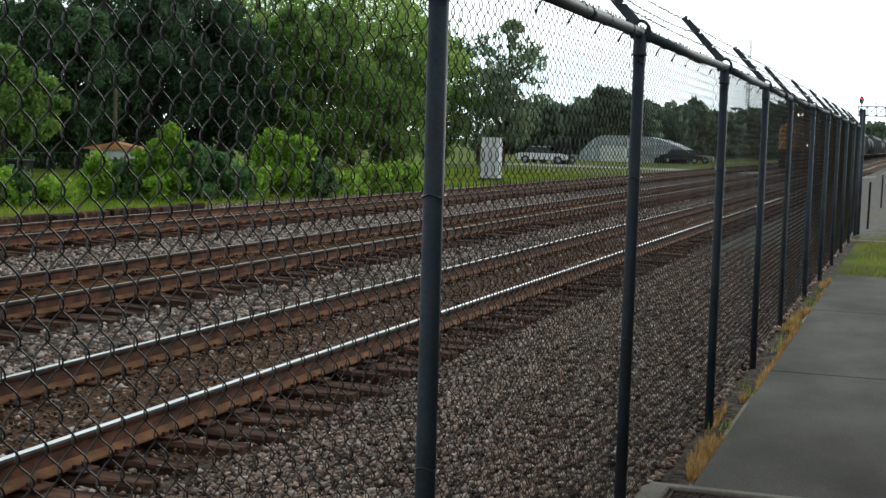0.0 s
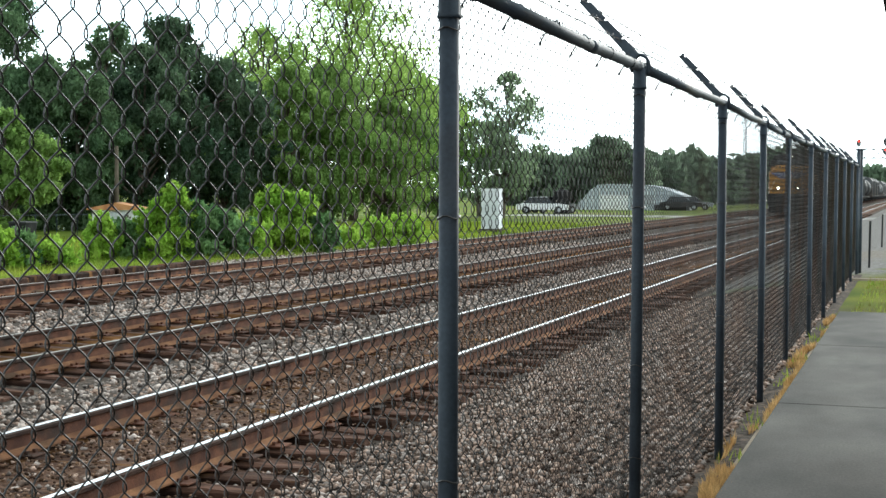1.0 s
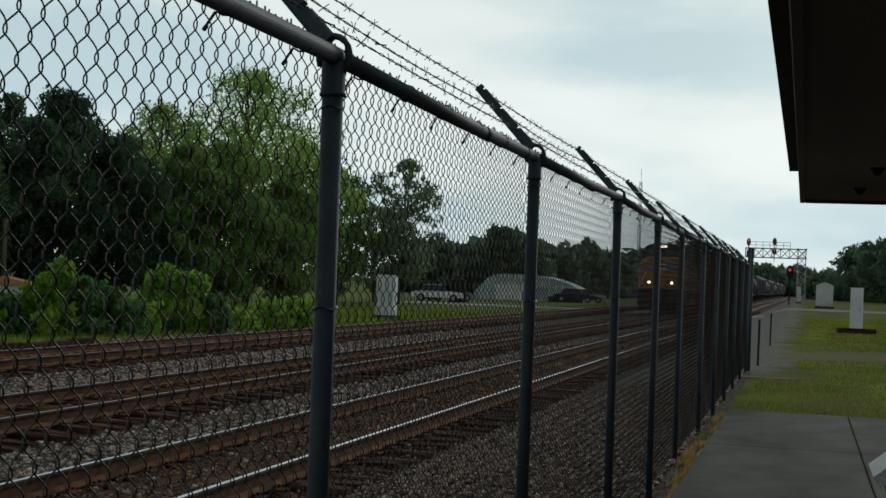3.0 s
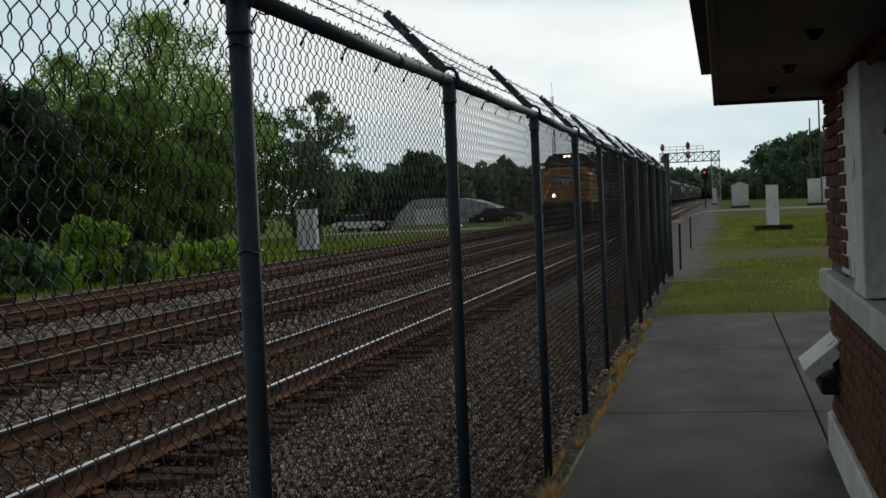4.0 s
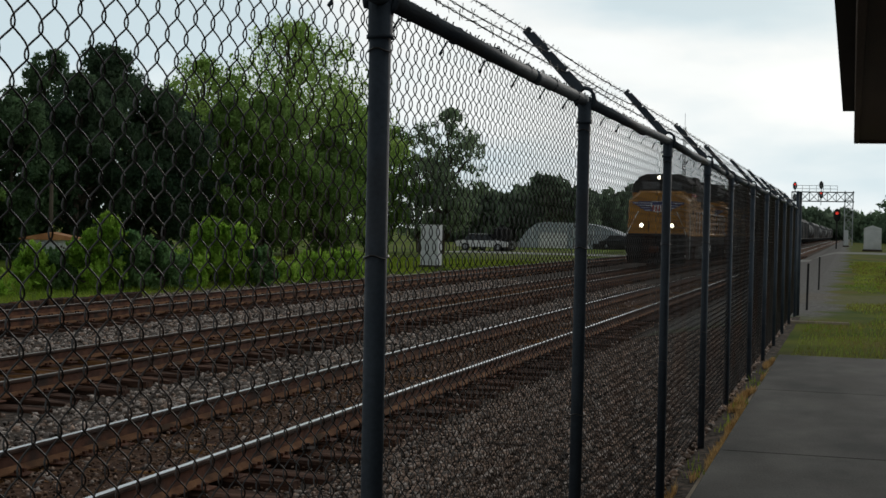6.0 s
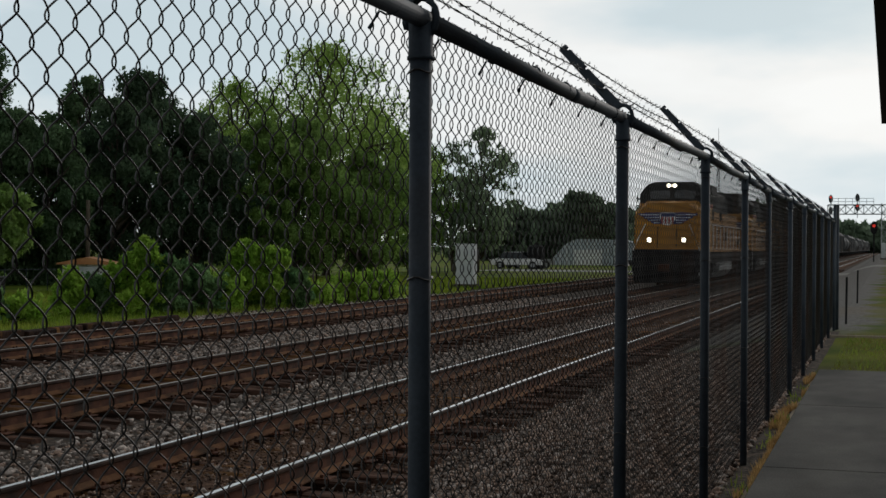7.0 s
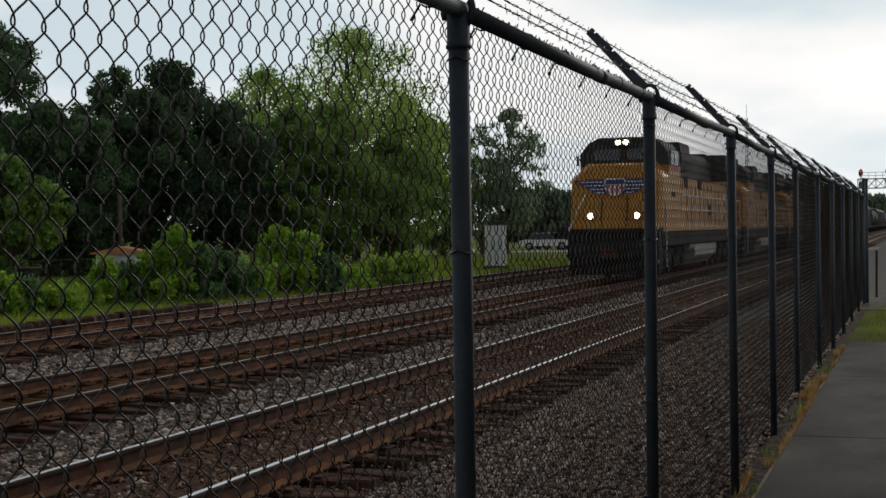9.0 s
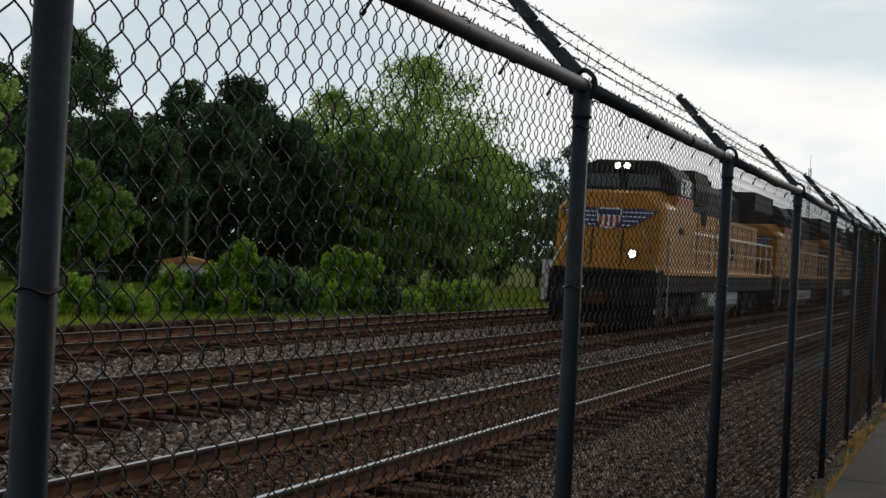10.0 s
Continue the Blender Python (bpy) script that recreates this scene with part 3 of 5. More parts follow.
def fence():
    f = thing("chain_link_fence", "tall dark chain-link fence with outward barbed-wire arms beside the walkway", "fence", kind="structure")
    near, distant = link_mesh(True), link_mesh(False)
    post = Build()
    post.tube([(0, 0, -0.15), (0, 0, FENCE_H - 0.02)], 0.0245, 16)
    post_me = post.mesh("post", M_POST, smooth=True)
    cap = Build()
    cap.tube([(0, 0, FENCE_H - 0.080), (0, 0, FENCE_H - 0.072), (0, 0, FENCE_H - 0.070), (0, 0, FENCE_H + 0.004)], [0.0305, 0.0305, 0.0275, 0.0275], 16)
    # loop that carries the top rail and the arm
    cap.tube([(0.036 * math.cos(a), 0, FENCE_H + 0.012 + 0.046 * math.sin(a)) for a in np.linspace(-0.9, math.pi + 0.5, 14)], 0.0085, 6)
    cap_me = cap.mesh("loop_cap", M_POST, smooth=True)
    arm = Build()
    d = Vector((-0.235, 0, 0.255)).normalized()
    nrm = Vector((d.z, 0, -d.x))
    root, tip = Vector((-0.015, 0, FENCE_H + 0.045)), Vector((-0.24, 0, FENCE_H + 0.288))
    rings = []
    cuts = [(0.0, 1.0)]
    for t in (0.3, 0.62, 0.94):     # slots for the strands
        cuts += [(t - 0.022, 1.0), (t - 0.021, 0.45), (t + 0.021, 0.45), (t + 0.022, 1.0)]
    for t, e in cuts + [(1.0, 1.0)]:
        q, s = root.lerp(tip, t), 0.020 - 0.003 * t
        rings.append([tuple(q + nrm * (u * s) + Vector((0, v * s, 0))) for u, v in ((-1, -.8), (-.6, -1), (e * .6, -1), (e, -.8), (e, -.5), (-.2, -.5), (-.2, .5), (e, .5), (e, .8), (e * .6, 1), (-.6, 1), (-1, .8))])
    arm.loft(rings)
    arm_me = arm.mesh("barb_arm", M_POST)
    band = Build()
    for z in (0.42, 0.80, 1.445, 1.90):
        pts = [(0.0275 * math.cos(a), 0.0275 * math.sin(a), z + 0.004 * math.sin(3 * a)) for a in np.linspace(0, 2 * math.pi, 15)]
        band.tube(pts, 0.0022, 4)
        band.tube([(-0.024, 0.02, z), (-0.036, 0.05, z + 0.01), (-0.030, 0.07, z)], 0.0022, 4)
    band_me = band.mesh("tie_wire", M_WIRE)
    rng = random.Random(3)
    for i in range(N_POST):
        y = (FIRST + i) * SPAN
        k = i - 1
        dx, dx2 = POST_DX.get(k, 0.0), POST_DX.get(k + 1, 0.0)
        p = part("post", post_me, None, f, m=pose(dx, y, 0, rng.uniform(-.15, .15), POST_LEAN.get(k, rng.uniform(-.15, .15)), 0))
        part("loop_cap", cap_me, None, p)
        part("barb_arm", arm_me, None, p, "slanted steel arm holding barbed wire")
        part("tie_wire", band_me, None, p, "thin wire ties round the post")
        if i < N_POST - 1:
            rail = Build()
            dx += math.sin(radians(POST_LEAN.get(k, 0))) * FENCE_H
            dx2 += math.sin(radians(POST_LEAN.get(k + 1, 0))) * FENCE_H
            rail.tube([(dx, y, FENCE_H + 0.012), (dx * 0.5 + dx2 * 0.5, y + SPAN * 0.5, FENCE_H + 0.012 - 0.006), (dx2, y + SPAN, FENCE_H + 0.012)], 0.0212, 20)
            rail.tube([(0, y + SPAN * 0.62, FENCE_H + 0.007), (0, y + SPAN * 0.67, FENCE_H + 0.007)], 0.0228, 20)
            for q in range(6):
                yy = y + SPAN * (q + 0.5) / 6
                rail.tube([(0.023 * math.cos(a), yy + 0.006 * a, FENCE_H + 0.010 + 0.023 * math.sin(a)) for a in np.linspace(-2.4, 3.2, 11)], 0.0022, 4)
                rail.tube([(-0.02, yy - 0.012, FENCE_H - 0.006), (-0.032, yy - 0.02, FENCE_H - 0.03), (-0.034, yy - 0.024, FENCE_H - 0.036)], 0.0028, 4)
                rail.tube([(-0.035, yy - 0.028, FENCE_H - 0.042), (-0.033, yy - 0.020, FENCE_H - 0.034)], 0.0045, 5)
            part("top_rail", rail, M_POST, f, smooth=True)
            part("wire_mesh", near if i < 6 else distant, None, f, "woven diamond wire mesh", m=pose(0, y, 0))
    for k, t in enumerate((0.3, 0.62, 0.94)):
        q = root.lerp(tip, t) + nrm * 0.006
        b = Build()
        y, end = FIRST * SPAN, (FIRST + N_POST - 1) * SPAN
        pts = []
        while y <= end + 1e-6:
            u = (y / SPAN) % 1
            pts.append((q.x, y, q.z - 0.05 * (k == 1) * u * (1 - u) - 0.03 * u * (1 - u)))
            y += SPAN / 8
        for ph in (0, math.pi):
            fine = []
            for j in range(len(pts) - 1):
                for s in range(6):
                    a, c = Vector(pts[j]), Vector(pts[j + 1])
                    g = a.lerp(c, s / 6)
                    an = (j * 6 + s) * 1.9 + ph
                    fine.append(tuple(g + Vector((0.0025 * math.cos(an), 0, 0.0025 * math.sin(an)))))
            b.tube(fine, 0.0018, 3)
        y = FIRST * SPAN + 0.05 + 0.03 * k
        rg = random.Random(k)
        while y < end:
            u = (y / SPAN) % 1
            z = q.z - (0.05 * (k == 1) + 0.03) * u * (1 - u)
            for s in (0, 1):
                a = rg.uniform(0, math.pi)
                v = Vector((0.016 * math.cos(a), 0.006 * (1 if s else -1), 0.016 * math.sin(a)))
                b.tube([Vector((q.x, y + 0.008 * s, z)) - v, Vector((q.x, y + 0.008 * s, z)) + v], 0.0015, 3)
            y += 0.125
        part("barbed_wire", b.mesh("barbed_wire", M_WIRE, fix=False), None, f, "twisted strand of barbed wire")
    # taller pair of end posts
    ye = (FIRST + N_POST - 1) * SPAN
    for dx, dy in ((0.0, 0.25), (0.04, 0.5)):
        b = Build()
        b.tube([(dx, ye + dy, -0.2), (dx, ye + dy, 2.32)], 0.032, 14)
        b.tube([(dx, ye + dy, 2.32), (dx, ye + dy, 2.35)], [0.04, 0.015], 14)
        part("end_post", b, M_POST, f, "thick tall steel end post", smooth=True)
    return f


fence()


# ---- walkway ----
def walkway():
    rng = random.Random(5)
    w = thing("walkway", "long worn grey concrete walkway with joints beside the fence", "walkway", kind="structure")
    edges = [(0.71, 4.4), (4.412, 8.4), (8.412, 12.5)]
    for y0, y1 in edges:
        part("slab", Build().box(0.17, 1.60, y0, y1, -0.12, 0.03, c=0.008), M_CONC, w)
        part("slab", Build().box(1.612, 3.4, max(y0, 3.1), y1, -0.12, 0.028, c=0.008), M_CONC, w)
    for y0, y1 in ((-12, -6.2), (-6.188, -3.0), (-2.988, -0.24)):
        part("slab", Build().box(0.19, 1.63, y0, y1, -0.12, 0.03, c=0.008), M_CONC, w)
    d = thing("trench_drain", "concrete-framed trench drain with rusty expanded-metal grates", "drain", pose(0, -0.28, 0), kind="structure")
    b = Build()
    b.box(0.0, 1.63, 0.92, 0.985, -0.12, 0.06, c=0.008)
    b.box(0.0, 1.63, 0.13, 0.20, -0.12, 0.06, c=0.008)
    b.box(-0.01, 0.10, 0.2, 0.92, -0.12, 0.063, c=0.008)
    part("frame", b, M_CURB, d, "chipped pale concrete rim")
    part("pit", Build().box(0.1, 1.63, 0.2, 0.92, -0.30, -0.26), M_BLACK, d)
    for x0, x1 in ((0.11, 0.74), (0.755, 1.62)):
        g = Build()
        g.box(x0, x1, 0.205, 0.225, 0.02, 0.05)
        g.box(x0, x1, 0.895, 0.915, 0.02, 0.05)
        g.box(x0, x0 + 0.012, 0.225, 0.895, 0.02, 0.046)
        g.box(x1 - 0.012, x1, 0.225, 0.895, 0.02, 0.046)
        nx = int((x1 - x0) / 0.03)
        for i in range(nx):
            for j in range(17):
                cx, cy = x0 + 0.03 + 0.03 * i, 0.25 + 0.04 * j
                if cx + 0.015 < x1 - 0.015:
                    for sx in (-1, 1):
                        g.tube([(cx - 0.015, cy + (0.018 * sx), 0.038), (cx + 0.015, cy, 0.045)], 0.0035, 3, caps=False)
                        g.tube([(cx + 0.015, cy, 0.045), (cx + 0.03, cy + 0.018 * sx, 0.038)], 0.0035, 3, caps=False) if i % 2 == 0 else None
        part("grate", g.mesh("grate", M_GRATE, fix=False), None, d, "rust-brown expanded metal grate")


walkway()


# ---- brick building ----
def building():
    X, Y1, Y0, TOP = 1.625, 3.02, -10.0, 2.10
    h = thing("brick_building", "low dark brick building with white window and deep brown eaves", "building", kind="structure")
    part("plinth", Build().box(X - 0.03, X + 0.3, Y0, Y1 + 0.02, -0.1, 0.24, c=0.012), M_SILL, h, "pale painted concrete plinth")
    wy0, wy1, wz0, wz1 = -1.6, 2.1, 1.12, 2.04
    wall = Build()
    wall.box(X + 0.02, X + 0.28, Y0, wy0, 0.24, TOP)
    wall.box(X + 0.02, X + 0.28, wy1, Y1 - 0.012, 0.24, TOP)
    wall.box(X + 0.02, X + 0.28, wy0, wy1, 0.24, wz0 - 0.12)
    wall.box(X + 0.02, X + 0.28, wy0, wy1, wz1, TOP)
    wall.box(X + 0.28, X + 5.0, Y1 - 0.25, Y1 - 0.012, -0.1, TOP)
    wall.box(X + 5.0, X + 5.25, Y0, Y1 - 0.012, -0.1, TOP)
    wall.box(X + 0.28, X + 5.0, Y0, Y0 + 0.25, -0.1, TOP)
    part("wall", wall, M_MORTAR, h, "dark recessed mortar wall")
    roof = Build()
    roof.box(X - 0.59, X + 5.9, Y0 - 0.6, Y1 + 0.55, TOP, TOP + 0.03)
    part("soffit", roof, M_SOFFIT, h, "brown painted soffit boards")
    fa = Build()
    fa.box(X - 0.62, X - 0.59, Y0 - 0.63, Y1 + 0.58, TOP - 0.02, TOP + 0.22, c=0.004)
    fa.box(X - 0.59, X + 5.9, Y1 + 0.55, Y1 + 0.58, TOP - 0.02, TOP + 0.22, c=0.004)
    part("fascia", fa, M_SOFFIT, h, "dark brown fascia board")
    part("roof", Build().prism([(X - 0.69, TOP + 0.22), (X + 2.6, TOP + 1.2), (X + 5.95, TOP + 0.22), (X + 5.95, TOP + 0.18), (X - 0.69, TOP + 0.18)], "y", Y0 - 0.66, Y1 + 0.61), M_LGREY, h)
    for y, x in ((-0.2, X - 0.25), (1.2, X - 0.27), (2.5, X - 0.3)):
        v = Build()
        v.tube([(x, y, TOP - 0.035), (x, y, TOP)], [0.012, 0.035], 8)
        part("soffit_vent", v, M_BLACK, h)
    win = part("window", Build().box(X + 0.10, X + 0.16, wy0, wy1, wz0 - 0.02, wz0 + 0.05, c=0.005), M_WHITE, h, "white window with flaking paint")
    part("jamb", Build().box(X + 0.005, X + 0.16, wy1 - 1.05, wy1, wz0 - 0.02, wz1, c=0.006), M_WHITE, win, "wide white jamb board with peeling paint")
    part("mullion", Build().box(X - 0.04, X + 0.14, wy1 - 1.62, wy1 - 1.17, wz0 - 0.04, wz1, c=0.006), M_WHITE, win)
    part("frame", Build().box(X + 0.04, X + 0.15, wy1 - 1.17, wy1 - 1.05, wz0, wz1, c=0.01), M_WHITE, win)
    part("pane", Build().box(X + 0.12, X + 0.128, wy0, wy1 - 1.62, wz0 + 0.05, wz1), M_GLASS, win)
    part("window_sill", Build().box(X - 0.05, X + 0.2, wy0 - 0.1, Y1 + 0.03, 0.945, 1.072, c=0.012), M_SILL, h, "thick pale stone sill band")
    # slanted white panel on the wall near the corner
    s = Build()
    s.prism([(X - 0.19, 0.56), (X - 0.15, 0.50), (X + 0.03, 0.66), (X + 0.03, 0.74)], "y", 2.35, 2.95)
    part("slanted_panel", s, M_WHITE, h, "white slanted hood on the wall")
    part("hood_box", Build().box(X - 0.10, X + 0.03, 2.4, 2.9, 0.42, 0.50, c=0.01), M_BLACK, h)
    return h, X, Y1, Y0, TOP


HOUSE = building()


# ---- plants ----
LEAF_DARK = leaf_mat("pine_foliage", (0.048, 0.090, 0.052), (0.102, 0.152, 0.082), 0.4)
# grey-green lifted and greyed: air haze painted into the leaf colour
LEAF_HAZE = leaf_mat("haze_paled_foliage", (0.19, 0.26, 0.16), (0.35, 0.44, 0.27), 0.3)
LEAF_TEAL = leaf_mat("blue_green_foliage", (0.078, 0.142, 0.068), (0.155, 0.235, 0.115), 0.4)
LEAF_MID = leaf_mat("broadleaf_foliage", (0.135, 0.235, 0.058), (0.26, 0.385, 0.108), 0.35)
LEAF_LIGHT = leaf_mat("light_foliage", (0.24, 0.38, 0.085), (0.44, 0.58, 0.17), 0.35)
LEAF_BUSH = leaf_mat("bush_foliage", (0.205, 0.37, 0.045), (0.41, 0.58, 0.10), 0.9)
LEAF_HILL = leaf_mat("hill_foliage", (0.085, 0.14, 0.085), (0.16, 0.225, 0.135), 0.15)
LEAF_BLUE = leaf_mat("dark_bush_foliage", (0.085, 0.18, 0.070), (0.18, 0.29, 0.11), 0.9)
# far leaves are paler and bluer, with distance haze in the colour
LEAF_FAR = leaf_mat("haze_tinted_far_foliage", (0.135, 0.19, 0.125), (0.215, 0.28, 0.185), 0.12)


def crown(name, centres, radii, n_leaf, size, material, seed, flat=1.0):
    """Leaves on the shells of many clumps, turned at random."""
    rng = np.random.default_rng(seed)
    centres, radii = np.asarray(centres), np.asarray(radii)
    p = radii ** 2 / np.sum(radii ** 2)
    idx = rng.choice(len(centres), n_leaf, p=p)
    d = rng.normal(size=(n_leaf, 3))
    d /= np.linalg.norm(d, axis=1)[:, None]
    rr = radii[idx] * rng.random(n_leaf) ** 0.42 * rng.uniform(0.85, 1.3, n_leaf)
    pos = centres[idx] + d * rr[:, None] * np.array((1, 1, 0.8))
    sc = size * rng.uniform(0.6, 1.35, n_leaf)
    return scatter(name, LEAF, pos, sc, [material], "", seed + 1, flat)


def tree(x, y, h, w, material, seed, low=0.12, leaves=6000, size=0.24, name="tree", label="", airy=1.0, lean=0.0, top=1.05):
    rng = random.Random(seed)
    base = ground_z(x, y)
    t = thing(name, label, "tree" if name != "bush" else "bush", pose(x, y, base), group="trees beyond the tracks" if name != "bush" else "bushes by the tracks")
    b = Build()
    r0 = 0.02 * h + 0.04
    spine = [(lean * q + 0.03 * h * math.sin(3 * q + seed), 0.02 * h * math.cos(4 * q + seed), h * 0.9 * q) for q in (0, 0.15, 0.35, 0.55, 0.75, 1.0)]
    b.tube([(a, c, z - (0.2 if i == 0 else 0)) for i, (a, c, z) in enumerate(spine)], [r0, r0 * 0.85, r0 * 0.66, r0 * 0.46, r0 * 0.26, r0 * 0.07], 8)
    centres, radii = [], []
    n_cl = int((60 if name == "bush" else 105) * max(1, w / 5))
    for i in range(n_cl):
        u = low + (1 - low) * (i + rng.random()) / n_cl
        prof = math.sin(math.pi * min(1, max(0.0, (u - low * 0.4)) / (1 - low * 0.4)) ** top) ** 0.75
        ang, rad = rng.uniform(0, 2 * math.pi), w / 2 * prof * rng.uniform(0.25, 1.12)
        cr = max(0.20, w * rng.choice((0.05, 0.08, 0.11, 0.15, 0.19) if name == "bush" else (0.035, 0.05, 0.075, 0.105, 0.15)) * rng.uniform(0.85, 1.1)) * (0.6 + 0.4 * prof)
        c = Vector((lean * u + math.cos(ang) * rad, math.sin(ang) * rad, min(h - cr * 0.7, u * h)))
        centres.append(c)
        radii.append(cr)
        if i % (3 if name == "bush" else 5) == 0:
            z0 = max(0.1 * h, c.z - rng.uniform(0.1, 0.25) * h)
            k = min(0.98, z0 / (h * 0.9))
            s = Vector((lean * k, 0, z0))
            b.tube([s, s.lerp(c, 0.55) + Vector((0, 0, 0.03 * h)), c], [r0 * (1 - k) * 0.5 + 0.02, r0 * 0.2 + 0.01, 0.01], 5)
    if name == "bush":          # arching shoots that stand out of the mass
        for i in range(int(10 + 6 * w)):
            ang, q = rng.uniform(0, 2 * math.pi), rng.uniform(0.2, 0.75)
            x0, y0 = math.cos(ang) * w * 0.5 * q, math.sin(ang) * w * 0.5 * q
            z0 = h * math.sqrt(max(0.05, 1 - q * q)) * 0.8
            for s in (0.0, 0.33, 0.66, 1.0):
                centres.append(Vector((x0 * (1 + 0.5 * s), y0 * (1 + 0.5 * s), z0 + s * 0.3 * rng.uniform(0.6, 1.3))))
                radii.append(0.16 - 0.09 * s)
    part("trunk", b, M_BARK, t, "grey-brown trunk with limbs", smooth=True)
    part("crown", crown("crown", centres, radii, int(leaves * airy), size, material, seed), None, t, "loose leafy crown")
    return t


EYE = (1.01, -5.45)


def at_dir(slope, d):
    """A place d metres ahead whose bearing from the walkway is slope."""
    slope *= 1 + 0.05 * max(0.0, -slope)
    return EYE[0] + slope * d, EYE[1] + d


DK, MD, LT = "dark green dense tree behind the tracks", "mid-green leafy tree at the wood's edge", "light green tall leafy tree with an open crown"
TREES = [
    # slope, distance, height, width, leaves
    (-0.745, 48, 5.6, 6.0, LEAF_TEAL, 9000, MD, 0.03),
    (-0.712, 58, 12.2, 7.0, LEAF_TEAL, 12000, DK, 0.05),
    (-0.665, 56, 8.0, 7.0, LEAF_TEAL, 11000, DK, 0.02),
    (-0.605, 66, 10.0, 5.6, LEAF_TEAL, 8000, DK, 0.05),
    (-0.575, 60, 8.2, 6.0, LEAF_DARK, 9000, DK, 0.02),
    (-0.55, 64, 9.9, 7.4, LEAF_DARK, 12000, DK, 0.02),
    (-0.505, 66, 8.0, 6.0, LEAF_DARK, 9000, DK, 0.02),
    (-0.475, 76, 10.8, 9.5, LEAF_LIGHT, 11000, LT, 0.04),
    (-0.455, 70, 8.0, 5.5, LEAF_MID, 8000, MD, 0.02),
    (-0.405, 84, 13.8, 12.5, LEAF_LIGHT, 14000, LT, 0.06),
    (-0.425, 74, 8.5, 7.0, LEAF_MID, 9000, MD, 0.02),
    (-0.365, 88, 10.0, 7.0, LEAF_LIGHT, 10000, LT, 0.04),
    (-0.375, 80, 7.0, 6.0, LEAF_MID, 8000, MD, 0.02),
    (-0.335, 98, 9.0, 6.5, LEAF_MID, 8000, MD, 0.04),
    (-0.635, 56, 6.8, 5.5, LEAF_TEAL, 8000, DK, 0.02),
    (-0.70, 46, 4.9, 4.0, LEAF_MID, 8000, MD, 0.02),
    (-0.79, 60, 11.0, 8.0, LEAF_TEAL, 12000, DK, 0.03),
    (-0.86, 58, 10.0, 8.0, LEAF_DARK, 12000, DK, 0.03),
    (-0.83, 50, 6.5, 6.5, LEAF_TEAL, 9000, DK, 0.02),
    (-0.825, 36, 8.4, 4.0, LEAF_LIGHT, 6000, LT, 0.34),
]
for i, (s, d, h, w, ml, lv, lb, low) in enumerate(TREES):
    tree(*at_dir(s, d), h * (1.0 if s < -0.65 else 1.08), w, ml, 100 + i, low, int(lv * (1.75 if ml is LEAF_LIGHT else 2.4)), 0.115, label=lb)
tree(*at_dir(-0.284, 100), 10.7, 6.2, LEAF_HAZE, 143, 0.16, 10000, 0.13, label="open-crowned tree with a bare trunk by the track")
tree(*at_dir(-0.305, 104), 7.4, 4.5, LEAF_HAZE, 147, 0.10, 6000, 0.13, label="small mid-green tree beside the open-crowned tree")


def woods(name, items, seed, label, size=0.6, material=LEAF_FAR):
    rng = random.Random(seed)
    c, r = [], []
    for s, d, h, w in items:
        x, y = at_dir(s, d)
        h *= 1.1
        for _ in range(40):
            u = rng.random() ** 0.8
            a = rng.uniform(0, 2 * math.pi)
            cr = w * rng.uniform(0.09, 0.18)
            rad = w / 2 * math.sqrt(max(0.05, 1 - u * u)) * rng.uniform(0.2, 0.9)
            c.append((x + math.cos(a) * rad, y + math.sin(a) * rad, -0.4 + max(cr * 0.4, u * h - cr * 0.6)))
            r.append(cr)
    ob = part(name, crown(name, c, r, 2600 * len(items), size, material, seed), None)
    return tagged(ob, label, "woods", kind="stuff")


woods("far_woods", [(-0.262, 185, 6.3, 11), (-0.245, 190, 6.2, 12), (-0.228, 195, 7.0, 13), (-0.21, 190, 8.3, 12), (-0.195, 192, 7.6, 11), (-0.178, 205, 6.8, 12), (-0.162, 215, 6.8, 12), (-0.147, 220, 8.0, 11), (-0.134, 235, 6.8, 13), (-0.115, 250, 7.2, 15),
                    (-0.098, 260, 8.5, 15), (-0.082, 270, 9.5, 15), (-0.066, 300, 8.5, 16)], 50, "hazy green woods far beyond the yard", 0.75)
woods("distant_treeline", [(-0.045 + 0.006 * i, 620 + 20 * (i % 3), 10 + 2 * (i % 2), 26) for i in range(9)], 51, "distant treeline along the horizon, paled by haze in its leaf colour", 1.6)
woods("hill_woods", [(0.014, 300, 6, 12), (0.024, 290, 8.5, 12), (0.034, 280, 10, 13), (0.044, 270, 10.5, 13), (0.055, 260, 11, 14), (0.067, 250, 11, 14), (0.08, 240, 10.5, 14), (0.095, 240, 10, 15), (0.112, 230, 10, 15), (0.13, 220, 10, 15), (0.15, 220, 9, 15)], 52,
      "dark rounded wood beyond the grass field", 0.55, LEAF_HILL)


def bush(slope, d, h, w, seed, leaves=5000, material=None, label="bright green leafy bush on the track verge"):
    t = tree(*at_dir(slope, d), h * 1.04, w, material or LEAF_BUSH, seed, 0.02, int(leaves * 1.5), 0.080, "bush", label, top=0.6)
    return t


